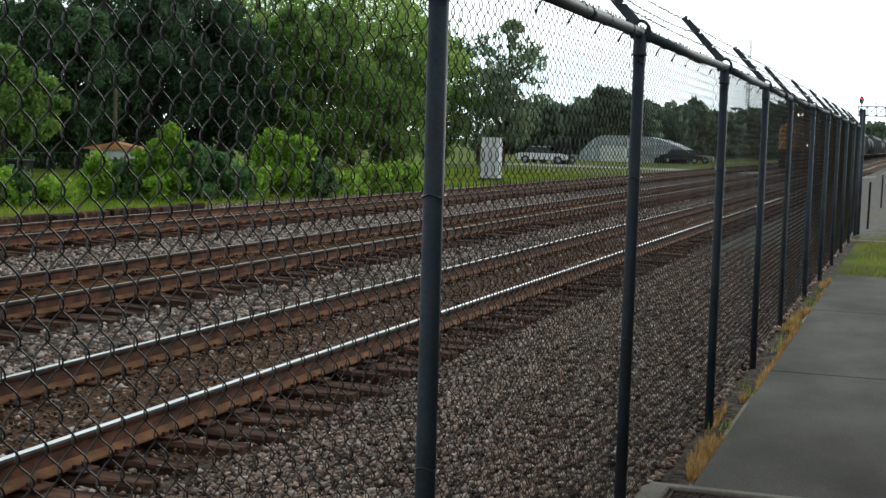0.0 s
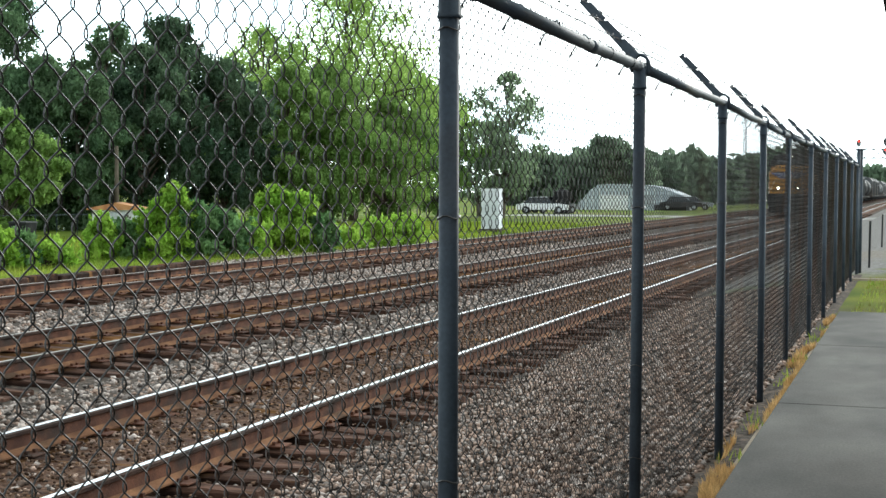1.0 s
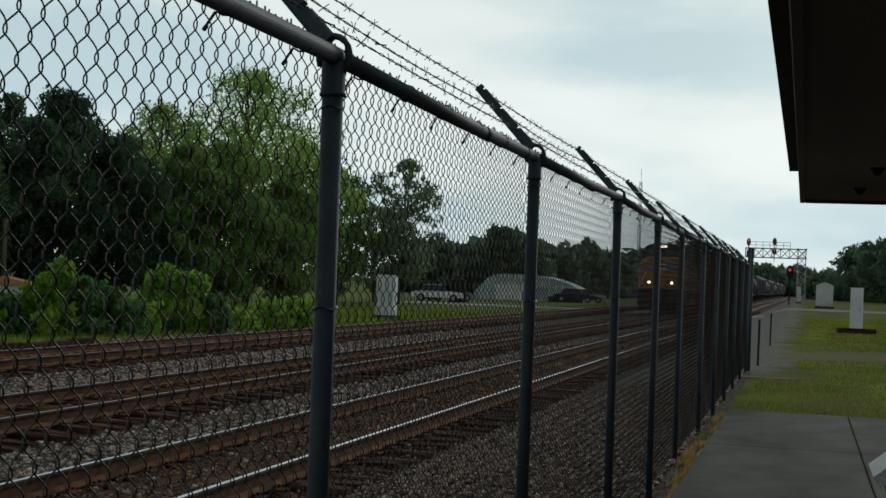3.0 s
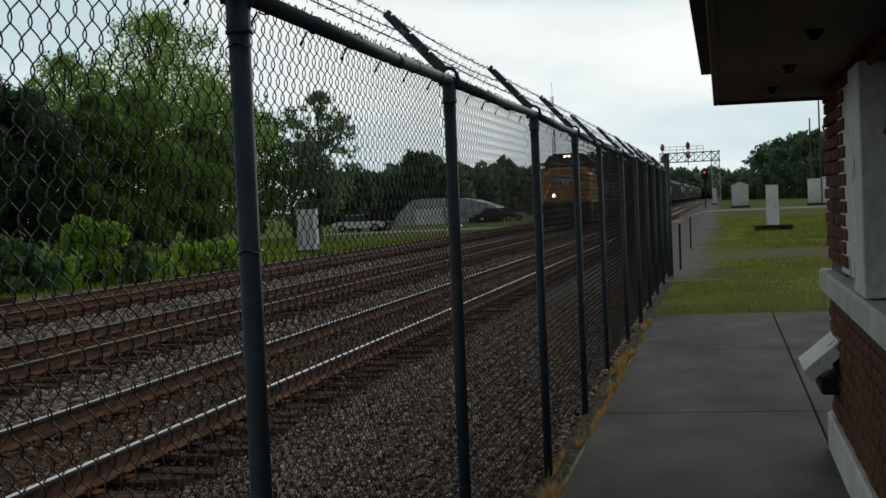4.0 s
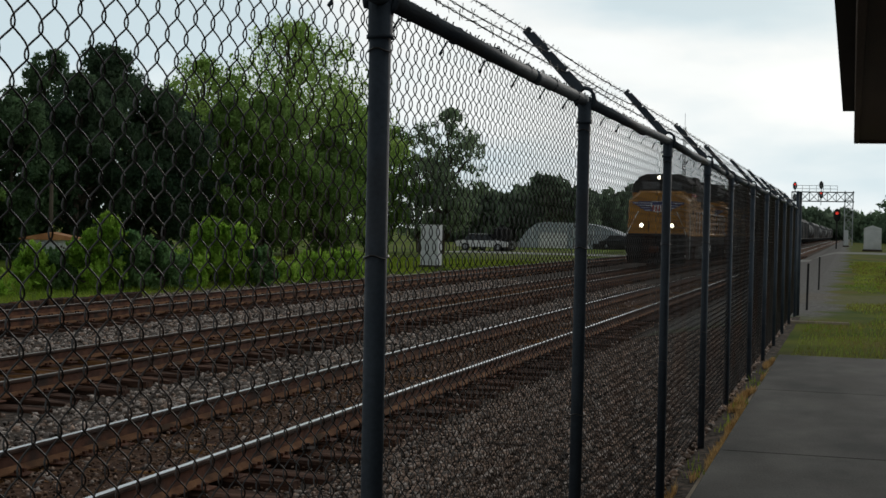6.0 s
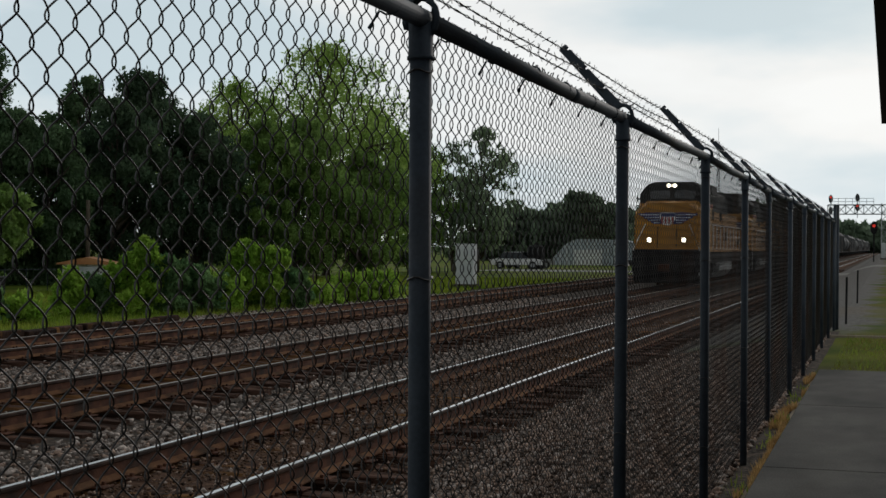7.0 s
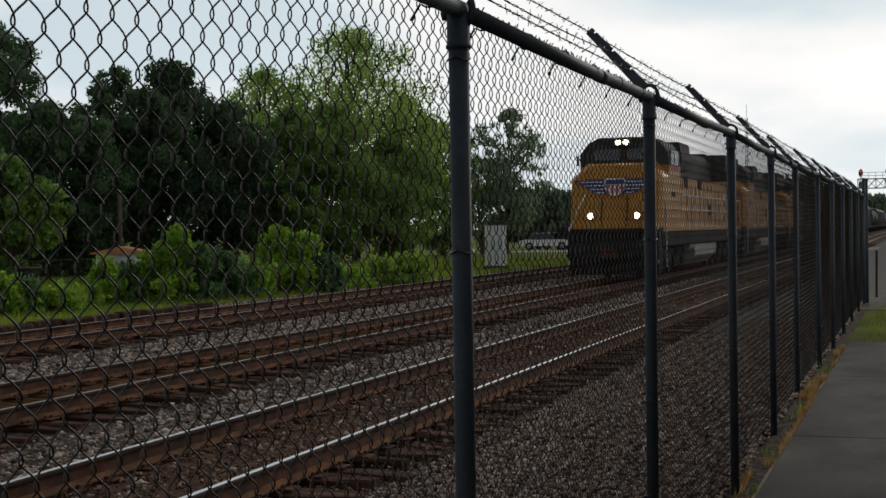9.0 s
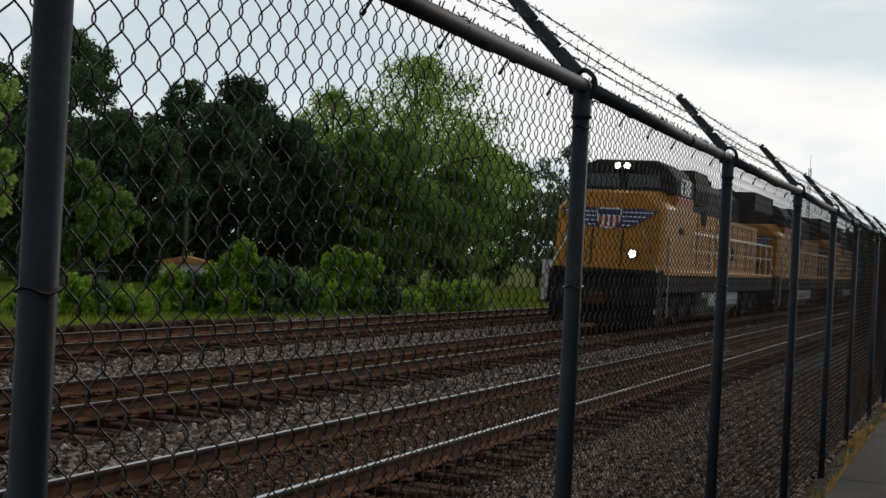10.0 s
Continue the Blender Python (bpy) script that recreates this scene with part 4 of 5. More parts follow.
BLUE_LABEL = "dark blue-green leafy bush on the track verge"
for i, (sl, d, h, w, n, blue) in enumerate([
        (-0.615, 33, 1.15, 0.9, 1800, 0), (-0.594, 34, 0.95, 1.3, 2400, 1), (-0.565, 34.2, 1.55, 1.3, 2800, 0), (-0.551, 34.5, 2.05, 1.1, 2800, 0), (-0.533, 35, 1.55, 1.5, 3000, 1),
        (-0.509, 36, 1.25, 1.7, 3000, 1), (-0.49, 37, 0.95, 1.4, 2200, 0), (-0.466, 39.2, 2.0, 1.5, 3600, 0), (-0.447, 39.5, 1.8, 1.7, 3800, 0), (-0.428, 40, 1.1, 1.1, 2000, 1),
        (-0.385, 45, 0.85, 1.7, 2000, 0), (-0.36, 47, 0.95, 1.6, 2000, 0), (-0.41, 43, 0.5, 1.6, 1500, 0),
        (-0.665, 29, 0.55, 1.2, 1600, 0), (-0.69, 28.5, 0.75, 0.8, 1400, 1), (-0.705, 28, 0.85, 0.7, 1400, 0), (-0.75, 27, 0.6, 1.4, 1800, 0)]):
    bush(sl, d, h, w, 200 + i, n, LEAF_BLUE if blue else LEAF_BUSH, BLUE_LABEL if blue else "bright green leafy bush on the track verge")


def blades(name, region, n, h, material, seed, label, lean=0.3, keep=None):
    """Grass blades as thin bent triangles."""
    rng = np.random.default_rng(seed)
    x = rng.uniform(region[0], region[1], n)
    y = region[2] + (region[3] - region[2]) * rng.random(n) ** 1.4
    if keep is not None:
        ok = np.array([keep(a, c) for a, c in zip(x, y)])
        x, y = x[ok], y[ok]
        n = len(x)
    z = np.array([ground_z(a, c) for a, c in zip(x, y)])
    hh = h * rng.uniform(0.4, 1.3, n)
    a = rng.uniform(0, 2 * np.pi, n)
    wd = 0.006 + 0.0005 * (y - region[2])
    v = np.zeros((n, 3, 3))
    v[:, 0] = np.stack([x - wd * np.cos(a), y - wd * np.sin(a), z - 0.02], 1)
    v[:, 1] = np.stack([x + wd * np.cos(a), y + wd * np.sin(a), z - 0.02], 1)
    v[:, 2] = np.stack([x + hh * lean * rng.normal(0, 1, n), y + hh * lean * rng.normal(0, 1, n), z + hh], 1)
    me = bpy.data.meshes.new(name)
    me.from_pydata(v.reshape(-1, 3).tolist(), [], np.arange(3 * n).reshape(-1, 3).tolist())
    me.materials.append(material)
    ob = part(name, me, None)
    return tagged(ob, label, "grass", kind="stuff")


def lawn_keep(x, y):
    w = noise.noise((x * 0.35, y * 0.35, 3.0))
    return not (28.0 < y < 34.0) and not (y > 20.5 and x < 1.1 + 0.5 * w)


blades("field_grass", (0.3, 9, 12.55, 75), 42000, 0.055, M_BLADE, 60, "patchy green and yellow grass beyond the walkway", keep=lawn_keep)
blades("olive_field_grass", (0.3, 9, 12.55, 75), 42000, 0.06, M_OLIVE, 64, "yellowing olive grass mixed into the field", keep=lambda x, y: lawn_keep(x, y) and noise.noise((x * 0.5, y * 0.3, 5)) > -0.15)
blades("verge_grass", (-30, -16.3, 14, 75), 60000, 0.16, M_BLADE, 61, "long bright green grass along the far track")
blades("fence_weeds", (0.02, 0.18, 1.1, 12.4), 10000, 0.055, M_DRY, 62, "dry tan weeds along the foot of the fence", keep=lambda x, y: noise.noise((x * 9, y * 0.9, 1)) > 0.08)
blades("green_fence_weeds", (0.02, 0.19, 1.5, 12.4), 450, 0.06, M_BLADE, 63, "green weeds along the foot of the fence", keep=lambda x, y: noise.noise((0, y * 0.9, 7)) > 0.05)


# ---- trackside things ----
def white_cabinet(x, y, w, d, h, label, roof=False, posts=True):
    z = ground_z(x, y)
    c = thing("signal_cabinet", label, "cabinet", pose(x, y, z), group="signal cabinets")
    body = part("body", Build().box(-w / 2, w / 2, -d / 2, d / 2, 0.18, h, c=0.012), M_METALW, c)
    part("door", Build().box(-w / 2 + 0.05, w / 2 - 0.05, -d / 2 - 0.012, -d / 2 - 0.001, 0.26, h - 0.07, c=0.004), M_METALW, body)
    part("handle", Build().box(w / 2 - 0.14, w / 2 - 0.11, -d / 2 - 0.04, -d / 2 - 0.012, h * 0.5, h * 0.5 + 0.14), M_GALV, body)
    part("base", Build().box(-w / 2 - 0.1, w / 2 + 0.1, -d / 2 - 0.1, d / 2 + 0.1, -0.2, 0.178, c=0.02), M_BED, c, "rough concrete foot")
    if roof:
        part("roof", Build().prism([(-w / 2 - 0.06, h), (w / 2 + 0.06, h), (0, h + 0.28)], "y", -d / 2 - 0.05, d / 2 + 0.05), M_METALW, c)
    else:
        part("lid", Build().box(-w / 2 - 0.02, w / 2 + 0.02, -d / 2 - 0.02, d / 2 + 0.02, h, h + 0.03, c=0.006), M_METALW, c)
    return c


white_cabinet(-17.5, 56.5, 0.85, 0.6, 2.0, "white metal signal cabinet on the far grass verge")
white_cabinet(2.99, 51, 0.46, 0.5, 1.72, "tall narrow white signal cabinet standing in the grass")
b_ = Build()
for i in range(5):
    b_.box(2.99 - 0.75 + 0.02 * i, 2.99 + 0.7, 50.4 - 0.1 * i, 50.48 - 0.1 * i, 0.0, 0.24)
tagged(part("timber_pile", b_, M_TIE), "low pile of dark timbers at a cabinet's foot", "timber")
white_cabinet(2.7, 122, 1.45, 1.6, 1.98, "white metal equipment shed with a peaked roof", True)
white_cabinet(8.95, 120, 1.0, 1.8, 2.25, "pale equipment shed beside the wood")
white_cabinet(10.05, 118, 1.0, 1.5, 2.35, "white equipment shed at the field's edge")
white_cabinet(0.3, 168, 0.5, 0.9, 1.95, "white cabinet at the foot of the signal bridge")


def marker_post(x, y, h, label):
    z = ground_z(x, y)
    t = thing("marker_post", label, "post", pose(x, y, z), group="thin marker posts")
    part("stake", Build().tube([(0, 0, -0.1), (0.01, 0, h)], 0.022, 6), M_BLACK, t)


marker_post(0.15, 24.5, 0.96, "thin dark steel stake in the gravel")
marker_post(0.14, 35.5, 0.92, "thin dark steel stake farther along the gravel")
tagged(part("plank", Build().box(-0.5, 0.5, -0.06, 0.06, 0.0, 0.05, c=0.008), M_DIRT, m=pose(0.5, 19.9, -0.03, 0, 0, 4)), "weathered plank lying in the grass", "plank")


def signal_head(parent, x, z, red):
    b = Build()
    b.loft([[(x + 0.36 * math.cos(a) * 0.85, 0.05, z + 0.55 * math.sin(a)) for a in np.linspace(0, 2 * math.pi, 15)[:-1]], [(x + 0.36 * math.cos(a) * 0.85, 0.13, z + 0.55 * math.sin(a)) for a in np.linspace(0, 2 * math.pi, 15)[:-1]]])
    hd = part("signal_head", b, M_BLACK, parent, "black oval signal head")
    for dz, on in ((0.22, red), (-0.22, False)):
        ln = Build()
        ln.tube([(x, 0.05, z + dz), (x, -0.02, z + dz)], 0.14, 12)
        part("lens", ln, M_REDLAMP if on else M_GLASS, hd)
    part("mast", Build().tube([(x, 0.16, z - 1.5), (x, 0.16, z + 0.6)], 0.05, 6), M_GALV, hd)


def signal_bridge():
    y = 200.0
    g = thing("signal_bridge", "galvanised lattice signal bridge over the tracks with red signals", "signal bridge", pose(1.25, y, 0.6))
    leg = Build()
    for cx in (-0.25, -1.35):
        for cy in (-0.5, 0.5):
            leg.tube([(cx, cy, -1.2), (cx, cy, 7.2)], 0.07, 6)
    for k in range(6):
        z0, z1 = 0.4 + 1.1 * k, 1.5 + 1.1 * k
        for cy in (-0.5, 0.5):
            leg.tube([(-0.25, cy, z0), (-1.35, cy, z1)], 0.035, 4)
            leg.tube([(-1.35, cy, z0), (-0.25, cy, z1)], 0.035, 4)
            leg.tube([(-1.35, cy, z1), (-0.25, cy, z1)], 0.035, 4)
    part("leg", leg, M_GALV, g, "lattice steel leg")
    tr = Build()
    x0, x1, zb, zt = -8.6, -0.1, 5.7, 7.0
    for cy in (-0.5, 0.5):
        for z in (zb, zt):
            tr.tube([(x0, cy, z), (x1, cy, z)], 0.075, 6)
    n = 7
    for i in range(n):
        a, c = x0 + (x1 - x0) * i / n, x0 + (x1 - x0) * (i + 1) / n
        for cy in (-0.5, 0.5):
            tr.tube([(a, cy, zb), (c, cy, zt)], 0.04, 4)
            tr.tube([(c, cy, zb), (a, cy, zt)], 0.04, 4)
            tr.tube([(a, cy, zb), (a, cy, zt)], 0.045, 4)
    part("truss", tr, M_GALV, g, "lattice truss beam")
    rl = Build()
    for z in (7.45, 7.9):
        rl.tube([(x0 + 0.5, -0.5, z), (-2.4, -0.5, z)], 0.03, 4)
    for i in range(7):
        x = x0 + 0.5 + (6.2 - 0.5) * i / 6
        rl.tube([(x, -0.5, 7.0), (x, -0.5, 7.9)], 0.03, 4)
    part("handrail", rl, M_GALV, g)
    signal_head(g, -8.2, 7.85, True)
    signal_head(g, -8.2, 6.2, False)
    signal_head(g, -4.6, 6.65, True)
    signal_head(g, -4.6, 8.0, False)


signal_bridge()


def mast_signal():
    g = thing("mast_signal", "black two-lamp signal on a slim mast beside the tracks", "railway signal", pose(-0.6, 150, -0.2))
    part("mast", Build().tube([(0, 0, -0.6), (0, 0, 4.4)], 0.07, 8), M_BLACK, g)
    b = Build()
    b.loft([[(0.38 * math.cos(a), yy, 3.9 + 0.7 * math.sin(a)) for a in np.linspace(0, 2 * math.pi, 15)[:-1]] for yy in (-0.15, -0.05)])
    part("backboard", b, M_BLACK, g)
    part("lens", Build().tube([(0, -0.15, 4.1), (0, -0.22, 4.1)], 0.15, 12), M_REDLAMP, g, "lit red lens")


mast_signal()


def utility_pole(x, y, h, label, arms=False, tilt=0.0):
    t = thing("utility_pole", label, "utility pole", pose(x, y, ground_z(x, y), 0, tilt, 0), group="utility poles")
    part("pole", Build().tube([(0, 0, -0.3), (0, 0, h)], [0.11, 0.08], 8), M_BARK, t)
    if arms:
        part("crossarm", Build().box(-0.9, 0.9, -0.05, 0.05, h - 0.8, h - 0.68), M_BARK, t)


utility_pole(*at_dir(-0.60, 51), 3.7, "weathered wooden pole in front of the wood")
utility_pole(*at_dir(0.0616, 160), 9.2, "dark wooden utility pole beyond the field")
utility_pole(*at_dir(0.068, 150), 10.9, "dark wooden utility pole by the brick building's view")


def radio_tower():
    x, y = at_dir(-0.1142, 420)
    t = thing("radio_tower", "thin pale lattice radio mast far away", "tower", pose(x, y, -0.4))
    b = Build()
    for cx, cy in ((-0.5, -0.4), (0.5, -0.4), (0, 0.5)):
        b.tube([(cx, cy, 0), (cx * 0.7, cy * 0.7, 33)], 0.09, 4)
    for k in range(22):
        b.tube([(-0.5, -0.4, 1.5 * k), (0.5, -0.4, 1.5 * k + 1.5)], 0.05, 3)
        b.tube([(0.5, -0.4, 1.5 * k), (-0.5, -0.4, 1.5 * k + 1.5)], 0.05, 3)
    part("lattice", b, M_GALV, t)
    part("antenna", Build().tube([(0, 0, 33), (0, 0, 37)], 0.06, 4), M_GALV, t)


radio_tower()


# ---- yard across the tracks ----
def warehouse():
    x, y = at_dir(-0.191, 150)
    t = thing("warehouse", "long low white metal warehouse with a rounded roof", "building", pose(x, y, -0.75, 0, 0, 6))
    W, H, L = 11.8, 3.05, 16.0
    prof = [(0, 0), (0, .36), (.03, .46), (.10, .78), (.17, .96), (.24, 1.0), (.42, 1.0), (.60, .98), (.72, .90), (.84, .76), (.94, .60), (1.0, .46), (1.0, 0)]
    prof = [((u - 0.5) * W, v * H) for u, v in prof]
    part("hall", Build().prism(prof, "y", 0, L), M_HALL, t)
    for k in range(1, 16):
        u = -W / 2 + W * k / 16
        h = float(np.interp(u, [q[0] for q in prof[1:-1]], [q[1] for q in prof[1:-1]]))
        part("wall_rib", Build().box(u - 0.03, u + 0.03, -0.05, -0.002, 0.0, h - 0.08), M_PAINT, t)
    part("sliding_door", Build().box(-3.6, -0.6, -0.10, -0.054, 0, 1.9, c=0.01), M_PAINT, t)
    part("side_door", Build().box(0.9, 2.0, -0.10, -0.054, 0.9, 1.9, c=0.01), M_GALV, t)
    part("stacked_goods", Build().box(2.2, 5.6, -0.5, -0.11, 0, 0.85, c=0.05), M_LGREY, t)


warehouse()


def shed():
    x, y = at_dir(-0.598, 48)
    t = thing("garden_shed", "small white shed with a rusty orange roof", "shed", pose(x, y, -0.42, 0, 0, 25))
    part("wall", Build().box(-0.9, 0.9, -1, 1, 0, 1.15, c=0.01), M_WHITE, t)
    part("roof", Build().prism([(-1.1, 1.12), (1.1, 1.12), (1.07, 1.18), (0, 1.40), (-1.07, 1.18)], "y", -1.3, 1.3), M_ROOF, t)
    part("door", Build().box(-0.35, 0.35, -1.04, -1.003, 0.05, 1.05, c=0.01), M_GALV, t)


shed()


def parked_car(slope, d, mats, label, rz):
    x, y = at_dir(slope, d)
    t = thing("parked_car", label, "car", pose(x, y, -0.45, 0, 0, rz), group="parked cars")
    body = Build()
    body.prism([(-2.2, 0.35), (2.2, 0.35), (2.25, 0.75), (1.4, 0.88), (-1.7, 0.9), (-2.25, 0.8)], "y", -0.87, 0.87)
    bd = part("body", body, mats, t)
    part("cabin", Build().loft([[(-1.6, -.8, .88), (1.1, -.8, .88), (1.1, .8, .88), (-1.6, .8, .88)], [(-1.1, -.65, 1.42), (.4, -.65, 1.42), (.4, .65, 1.42), (-1.1, .65, 1.42)]]), M_GLASS, bd)
    part("roof_panel", Build().box(-1.1, 0.4, -0.65, 0.65, 1.424, 1.45, c=0.008), mats, bd)
    for px in (-1.4, 1.4):
        for py in (-0.82, 0.82):
            wh = part("wheel", Build().tube([(px, py - 0.1, 0.33), (px, py + 0.1, 0.33)], 0.33, 14), M_BLACK, t)
            part("rim", Build().tube([(px, py - 0.105, 0.33), (px, py + 0.105, 0.33)], 0.19, 10), M_GALV, wh)


parked_car(-0.257, 118, M_PAINT, "white car parked in the yard", 12)
parked_car(-0.249, 121, M_GALV, "silver car parked beside the warehouse", 40)
parked_car(-0.158, 150, M_LGREY, "dark grey car parked beyond the tracks", 10)
parked_car(-0.150, 152, M_HALL, "pale grey-blue car parked at the warehouse end", 5)
x_, y_ = at_dir(-0.2424, 120)
tk = thing("storage_tank", "dark upright storage tank in the yard", "tank", pose(x_, y_, -0.45))
part("shell", Build().tube([(0, 0, 0), (0, 0, 1.9), (0, 0, 2.1)], [0.75, 0.75, 0.3], 16), M_BLACK, tk)
part("hatch", Build().tube([(0, 0, 2.1), (0, 0, 2.25)], 0.2, 10), M_BLACK, tk)
tb = Build()
for i in range(15):
    tb.box(-15.42 + 0.06 * (i % 3), -15.12 + 0.05 * (i % 2), 9 + 1.05 * i, 10.02 + 1.05 * i, -0.50, -0.22 + 0.02 * (i % 3), c=0.02)
tagged(part("old_ties", tb, M_TIE), "row of discarded dark ties along the verge", "timber", kind="stuff")


# ---- low wire fence and bin across the tracks ----
def yard_fence():
    f = thing("yard_fence", "low grey wire fence behind the bushes", "fence")
    a, b = Vector((*at_dir(-0.76, 42), -0.42)), Vector((*at_dir(-0.60, 50), -0.42))
    for k in range(9):
        q = a.lerp(b, k / 8)
        part("post", Build().tube([q, q + Vector((0, 0, 0.95))], 0.02, 6), M_POST, f)
    for z in (0.90,):
        part("rail", Build().tube([a + Vector((0, 0, z)), b + Vector((0, 0, z))], 0.012, 5), M_POST, f)


yard_fence()
_x, _y = at_dir(-0.685, 40)
_bin = thing("waste_bin", "dark waste bin by the low wire fence", "bin", pose(_x, _y, -0.42))
part("body", Build().loft([[(-.26, -.26, 0), (.26, -.26, 0), (.26, .26, 0), (-.26, .26, 0)], [(-.33, -.33, .75), (.33, -.33, .75), (.33, .33, .75), (-.33, .33, .75)]]), M_BLACK, _bin)
part("lid", Build().box(-.36, .36, -.36, .36, .752, .82, c=.02), M_LGREY, _bin)


# ---- train ----
def truck(parent, y, axles, rng=None, r=0.53):
    """A bogie: side frames and wheelsets; returns the wheelsets."""
    span = 1.7 * (axles - 1)
    sf = Build()
    for s in (-1, 1):
        sf.prism([(y - span / 2 - 0.75, 0.42), (y - span / 2 - 0.3, 0.36), (y + span / 2 + 0.3, 0.36), (y + span / 2 + 0.75, 0.42), (y + span / 2 + 0.75, 0.72), (y + span / 2 + 0.2, 0.95), (y - span / 2 - 0.2, 0.95), (y - span / 2 - 0.75, 0.72)], "x", s * 1.12 - 0.09, s * 1.12 + 0.09)
        for k in range(axles):
            yy = y - span / 2 + 1.7 * k
            sf.box(s * 1.22 - 0.08, s * 1.22 + 0.08, yy - 0.17, yy + 0.17, 0.36, 0.70, c=0.03)
            sf.tube([(s * 1.2, yy + 0.42, 0.55), (s * 1.2, yy + 0.42, 1.0)], 0.09, 8)
    sf.box(-1.0, 1.0, y - 0.5, y + 0.5, 0.5, 0.95)
    bogie = part("bogie", sf, M_BLACK, parent, "grimy black bogie frame")
    sets = []
    for k in range(axles):
        yy = y - span / 2 + 1.7 * k
        w = Build()
        for s in (-1, 1):
            w.loft([[(s * 0.72 + dx, rr * math.cos(a), rr * math.sin(a)) for a in np.linspace(0, 2 * math.pi, 25)[:-1]] for dx, rr in ((-0.07 * s, r + 0.03), (-0.04 * s, r + 0.03), (-0.03 * s, r), (0.07 * s, r - 0.01), (0.07 * s, r * 0.8), (0.03 * s, r * 0.72), (0.05 * s, 0.12))])
            for q in range(4):
                a = q * math.pi / 2
                w.box(s * 0.76 - 0.02, s * 0.76 + 0.02, r * 0.4 * math.cos(a) - 0.05, r * 0.4 * math.cos(a) + 0.05, r * 0.4 * math.sin(a) - 0.05, r * 0.4 * math.sin(a) + 0.05)
        w.tube([(-0.75, 0, 0), (0.75, 0, 0)], 0.09, 10)
        sets.append(part("wheelset", w, M_RUST, bogie, "steel wheels on an axle", m=pose(0, yy, r)))
    return sets


def disc(x, y, z, r, depth, n=14):
    return Build().tube([(x, y, z), (x, y - depth, z)], r, n)


def locomotive():
    """Nose at y = 0, body along +y, rail top at z = 0."""
    t = thing("locomotive", "yellow diesel locomotive with grey roof and lit headlights", "locomotive", group="locomotives")
    part("underframe", Build().box(-1.52, 1.52, 0.9, 21.9, 1.05, 1.40, c=0.03), M_BLACK, t, "black underframe")
    part("walkway_edge", Build().box(-1.55, 1.55, 0.95, 21.8, 1.402, 1.50, c=0.01), M_YELLOW, t, "yellow walkway edge")
    # wide nose: flat front, full width to the shoulders, narrower top
    nose = Build()
    def ring(y, w, wt, zs, zt, k):
        d = lambda z: y + k * (z - 1.5)
        return [(-w + 0.05, d(1.49), 1.49), (w - 0.05, d(1.49), 1.49), (w, d(1.49) + 0.04, 1.49), (w, d(zs) + 0.04, zs), (wt, d(zt) + 0.02, zt), (-wt, d(zt) + 0.02, zt), (-w, d(zs) + 0.04, zs), (-w, d(1.49) + 0.04, 1.49)]
    nose.loft([ring(0.55, 1.42, 0.86, 2.96, 3.42, 0.2), ring(0.80, 1.52, 0.98, 3.04, 3.50, 0.2), ring(2.35, 1.53, 1.15, 3.10, 3.56, 0.0)])
    part("nose", nose, M_YELLOW, t, "broad yellow nose")
    for x in (-0.42, 0.42):
        part("door_seam", Build().box(x - 0.015, x + 0.015, 0.533, 0.551, 1.55, 2.45).sheared(Matrix(((1, 0, 0, 0), (0, 1, 0.2, -0.30), (0, 0, 1, 0), (0, 0, 0, 1)))), M_BLACK, t)
    # cab: dark windscreen band under a faceted roof
    cab = Build()
    cab.loft([[(-1.50, 2.30, 1.48), (1.50, 2.30, 1.48), (1.50, 4.7, 1.48), (-1.50, 4.7, 1.48)], [(-1.50, 2.30, 3.45), (1.50, 2.30, 3.45), (1.50, 4.7, 3.45), (-1.50, 4.7, 3.45)]])
    cb = part("cab", cab, M_YELLOW, t, "yellow cab side")
    top = Build()
    top.loft([[(-1.50, y, 3.452), (1.50, y, 3.452), (1.50, y, 3.92 + dz), (1.22, y, 4.30 + dz), (0.86, y, 4.47 + dz), (-0.86, y, 4.47 + dz), (-1.22, y, 4.30 + dz), (-1.50, y, 3.92 + dz)] for y, dz in ((2.28, -0.05), (2.5, 0.0), (4.7, 0.0))])
    part("cab_top", top, M_LGREY, cb, "dark grey cab top and roof")
    for s in (-1, 1):
        ws = Build()
        ws.prism([(s * 0.12, 3.66), (s * 1.02, 3.66), (s * 1.02, 4.02), (s * 0.12, 4.05)], "y", 2.235, 2.275)
        part("windscreen", ws, M_GLASS, cb)
        part("side_window", Build().box(s * 1.505 - 0.012, s * 1.505 + 0.012, 2.75, 4.2, 3.5, 3.98), M_GLASS, cb)
        part("cab_stripe", Build().box(s * 1.508 - 0.008, s * 1.508 + 0.008, 2.35, 4.65, 3.30, 3.42), M_RED, cb, "red stripe")
        part("number_bars", Build().box(s * 1.506 - 0.006, s * 1.506 + 0.006, 2.9, 3.5, 2.45, 2.62), M_BLACK, cb)
    sun = Build()
    sun.box(-0.30, 0.30, 2.02, 2.26, 4.12, 4.40, c=0.03)
    hl = part("headlight_box", sun, M_LGREY, t)
    for x in (-0.13, 0.13):
        part("headlight", disc(x, 2.02, 4.26, 0.088, 0.03), M_LAMP, hl, "lit headlight")
    for x in (-0.76, 0.76):
        dl = part("ditch_light_ring", disc(x, 0.55, 1.84, 0.13, 0.05), M_LGREY, t)
        part("ditch_light", disc(x, 0.50, 1.84, 0.092, 0.03), M_LAMP, dl, "lit ditch light")
    # winged shield on the nose, plain shapes only
    em = Build()
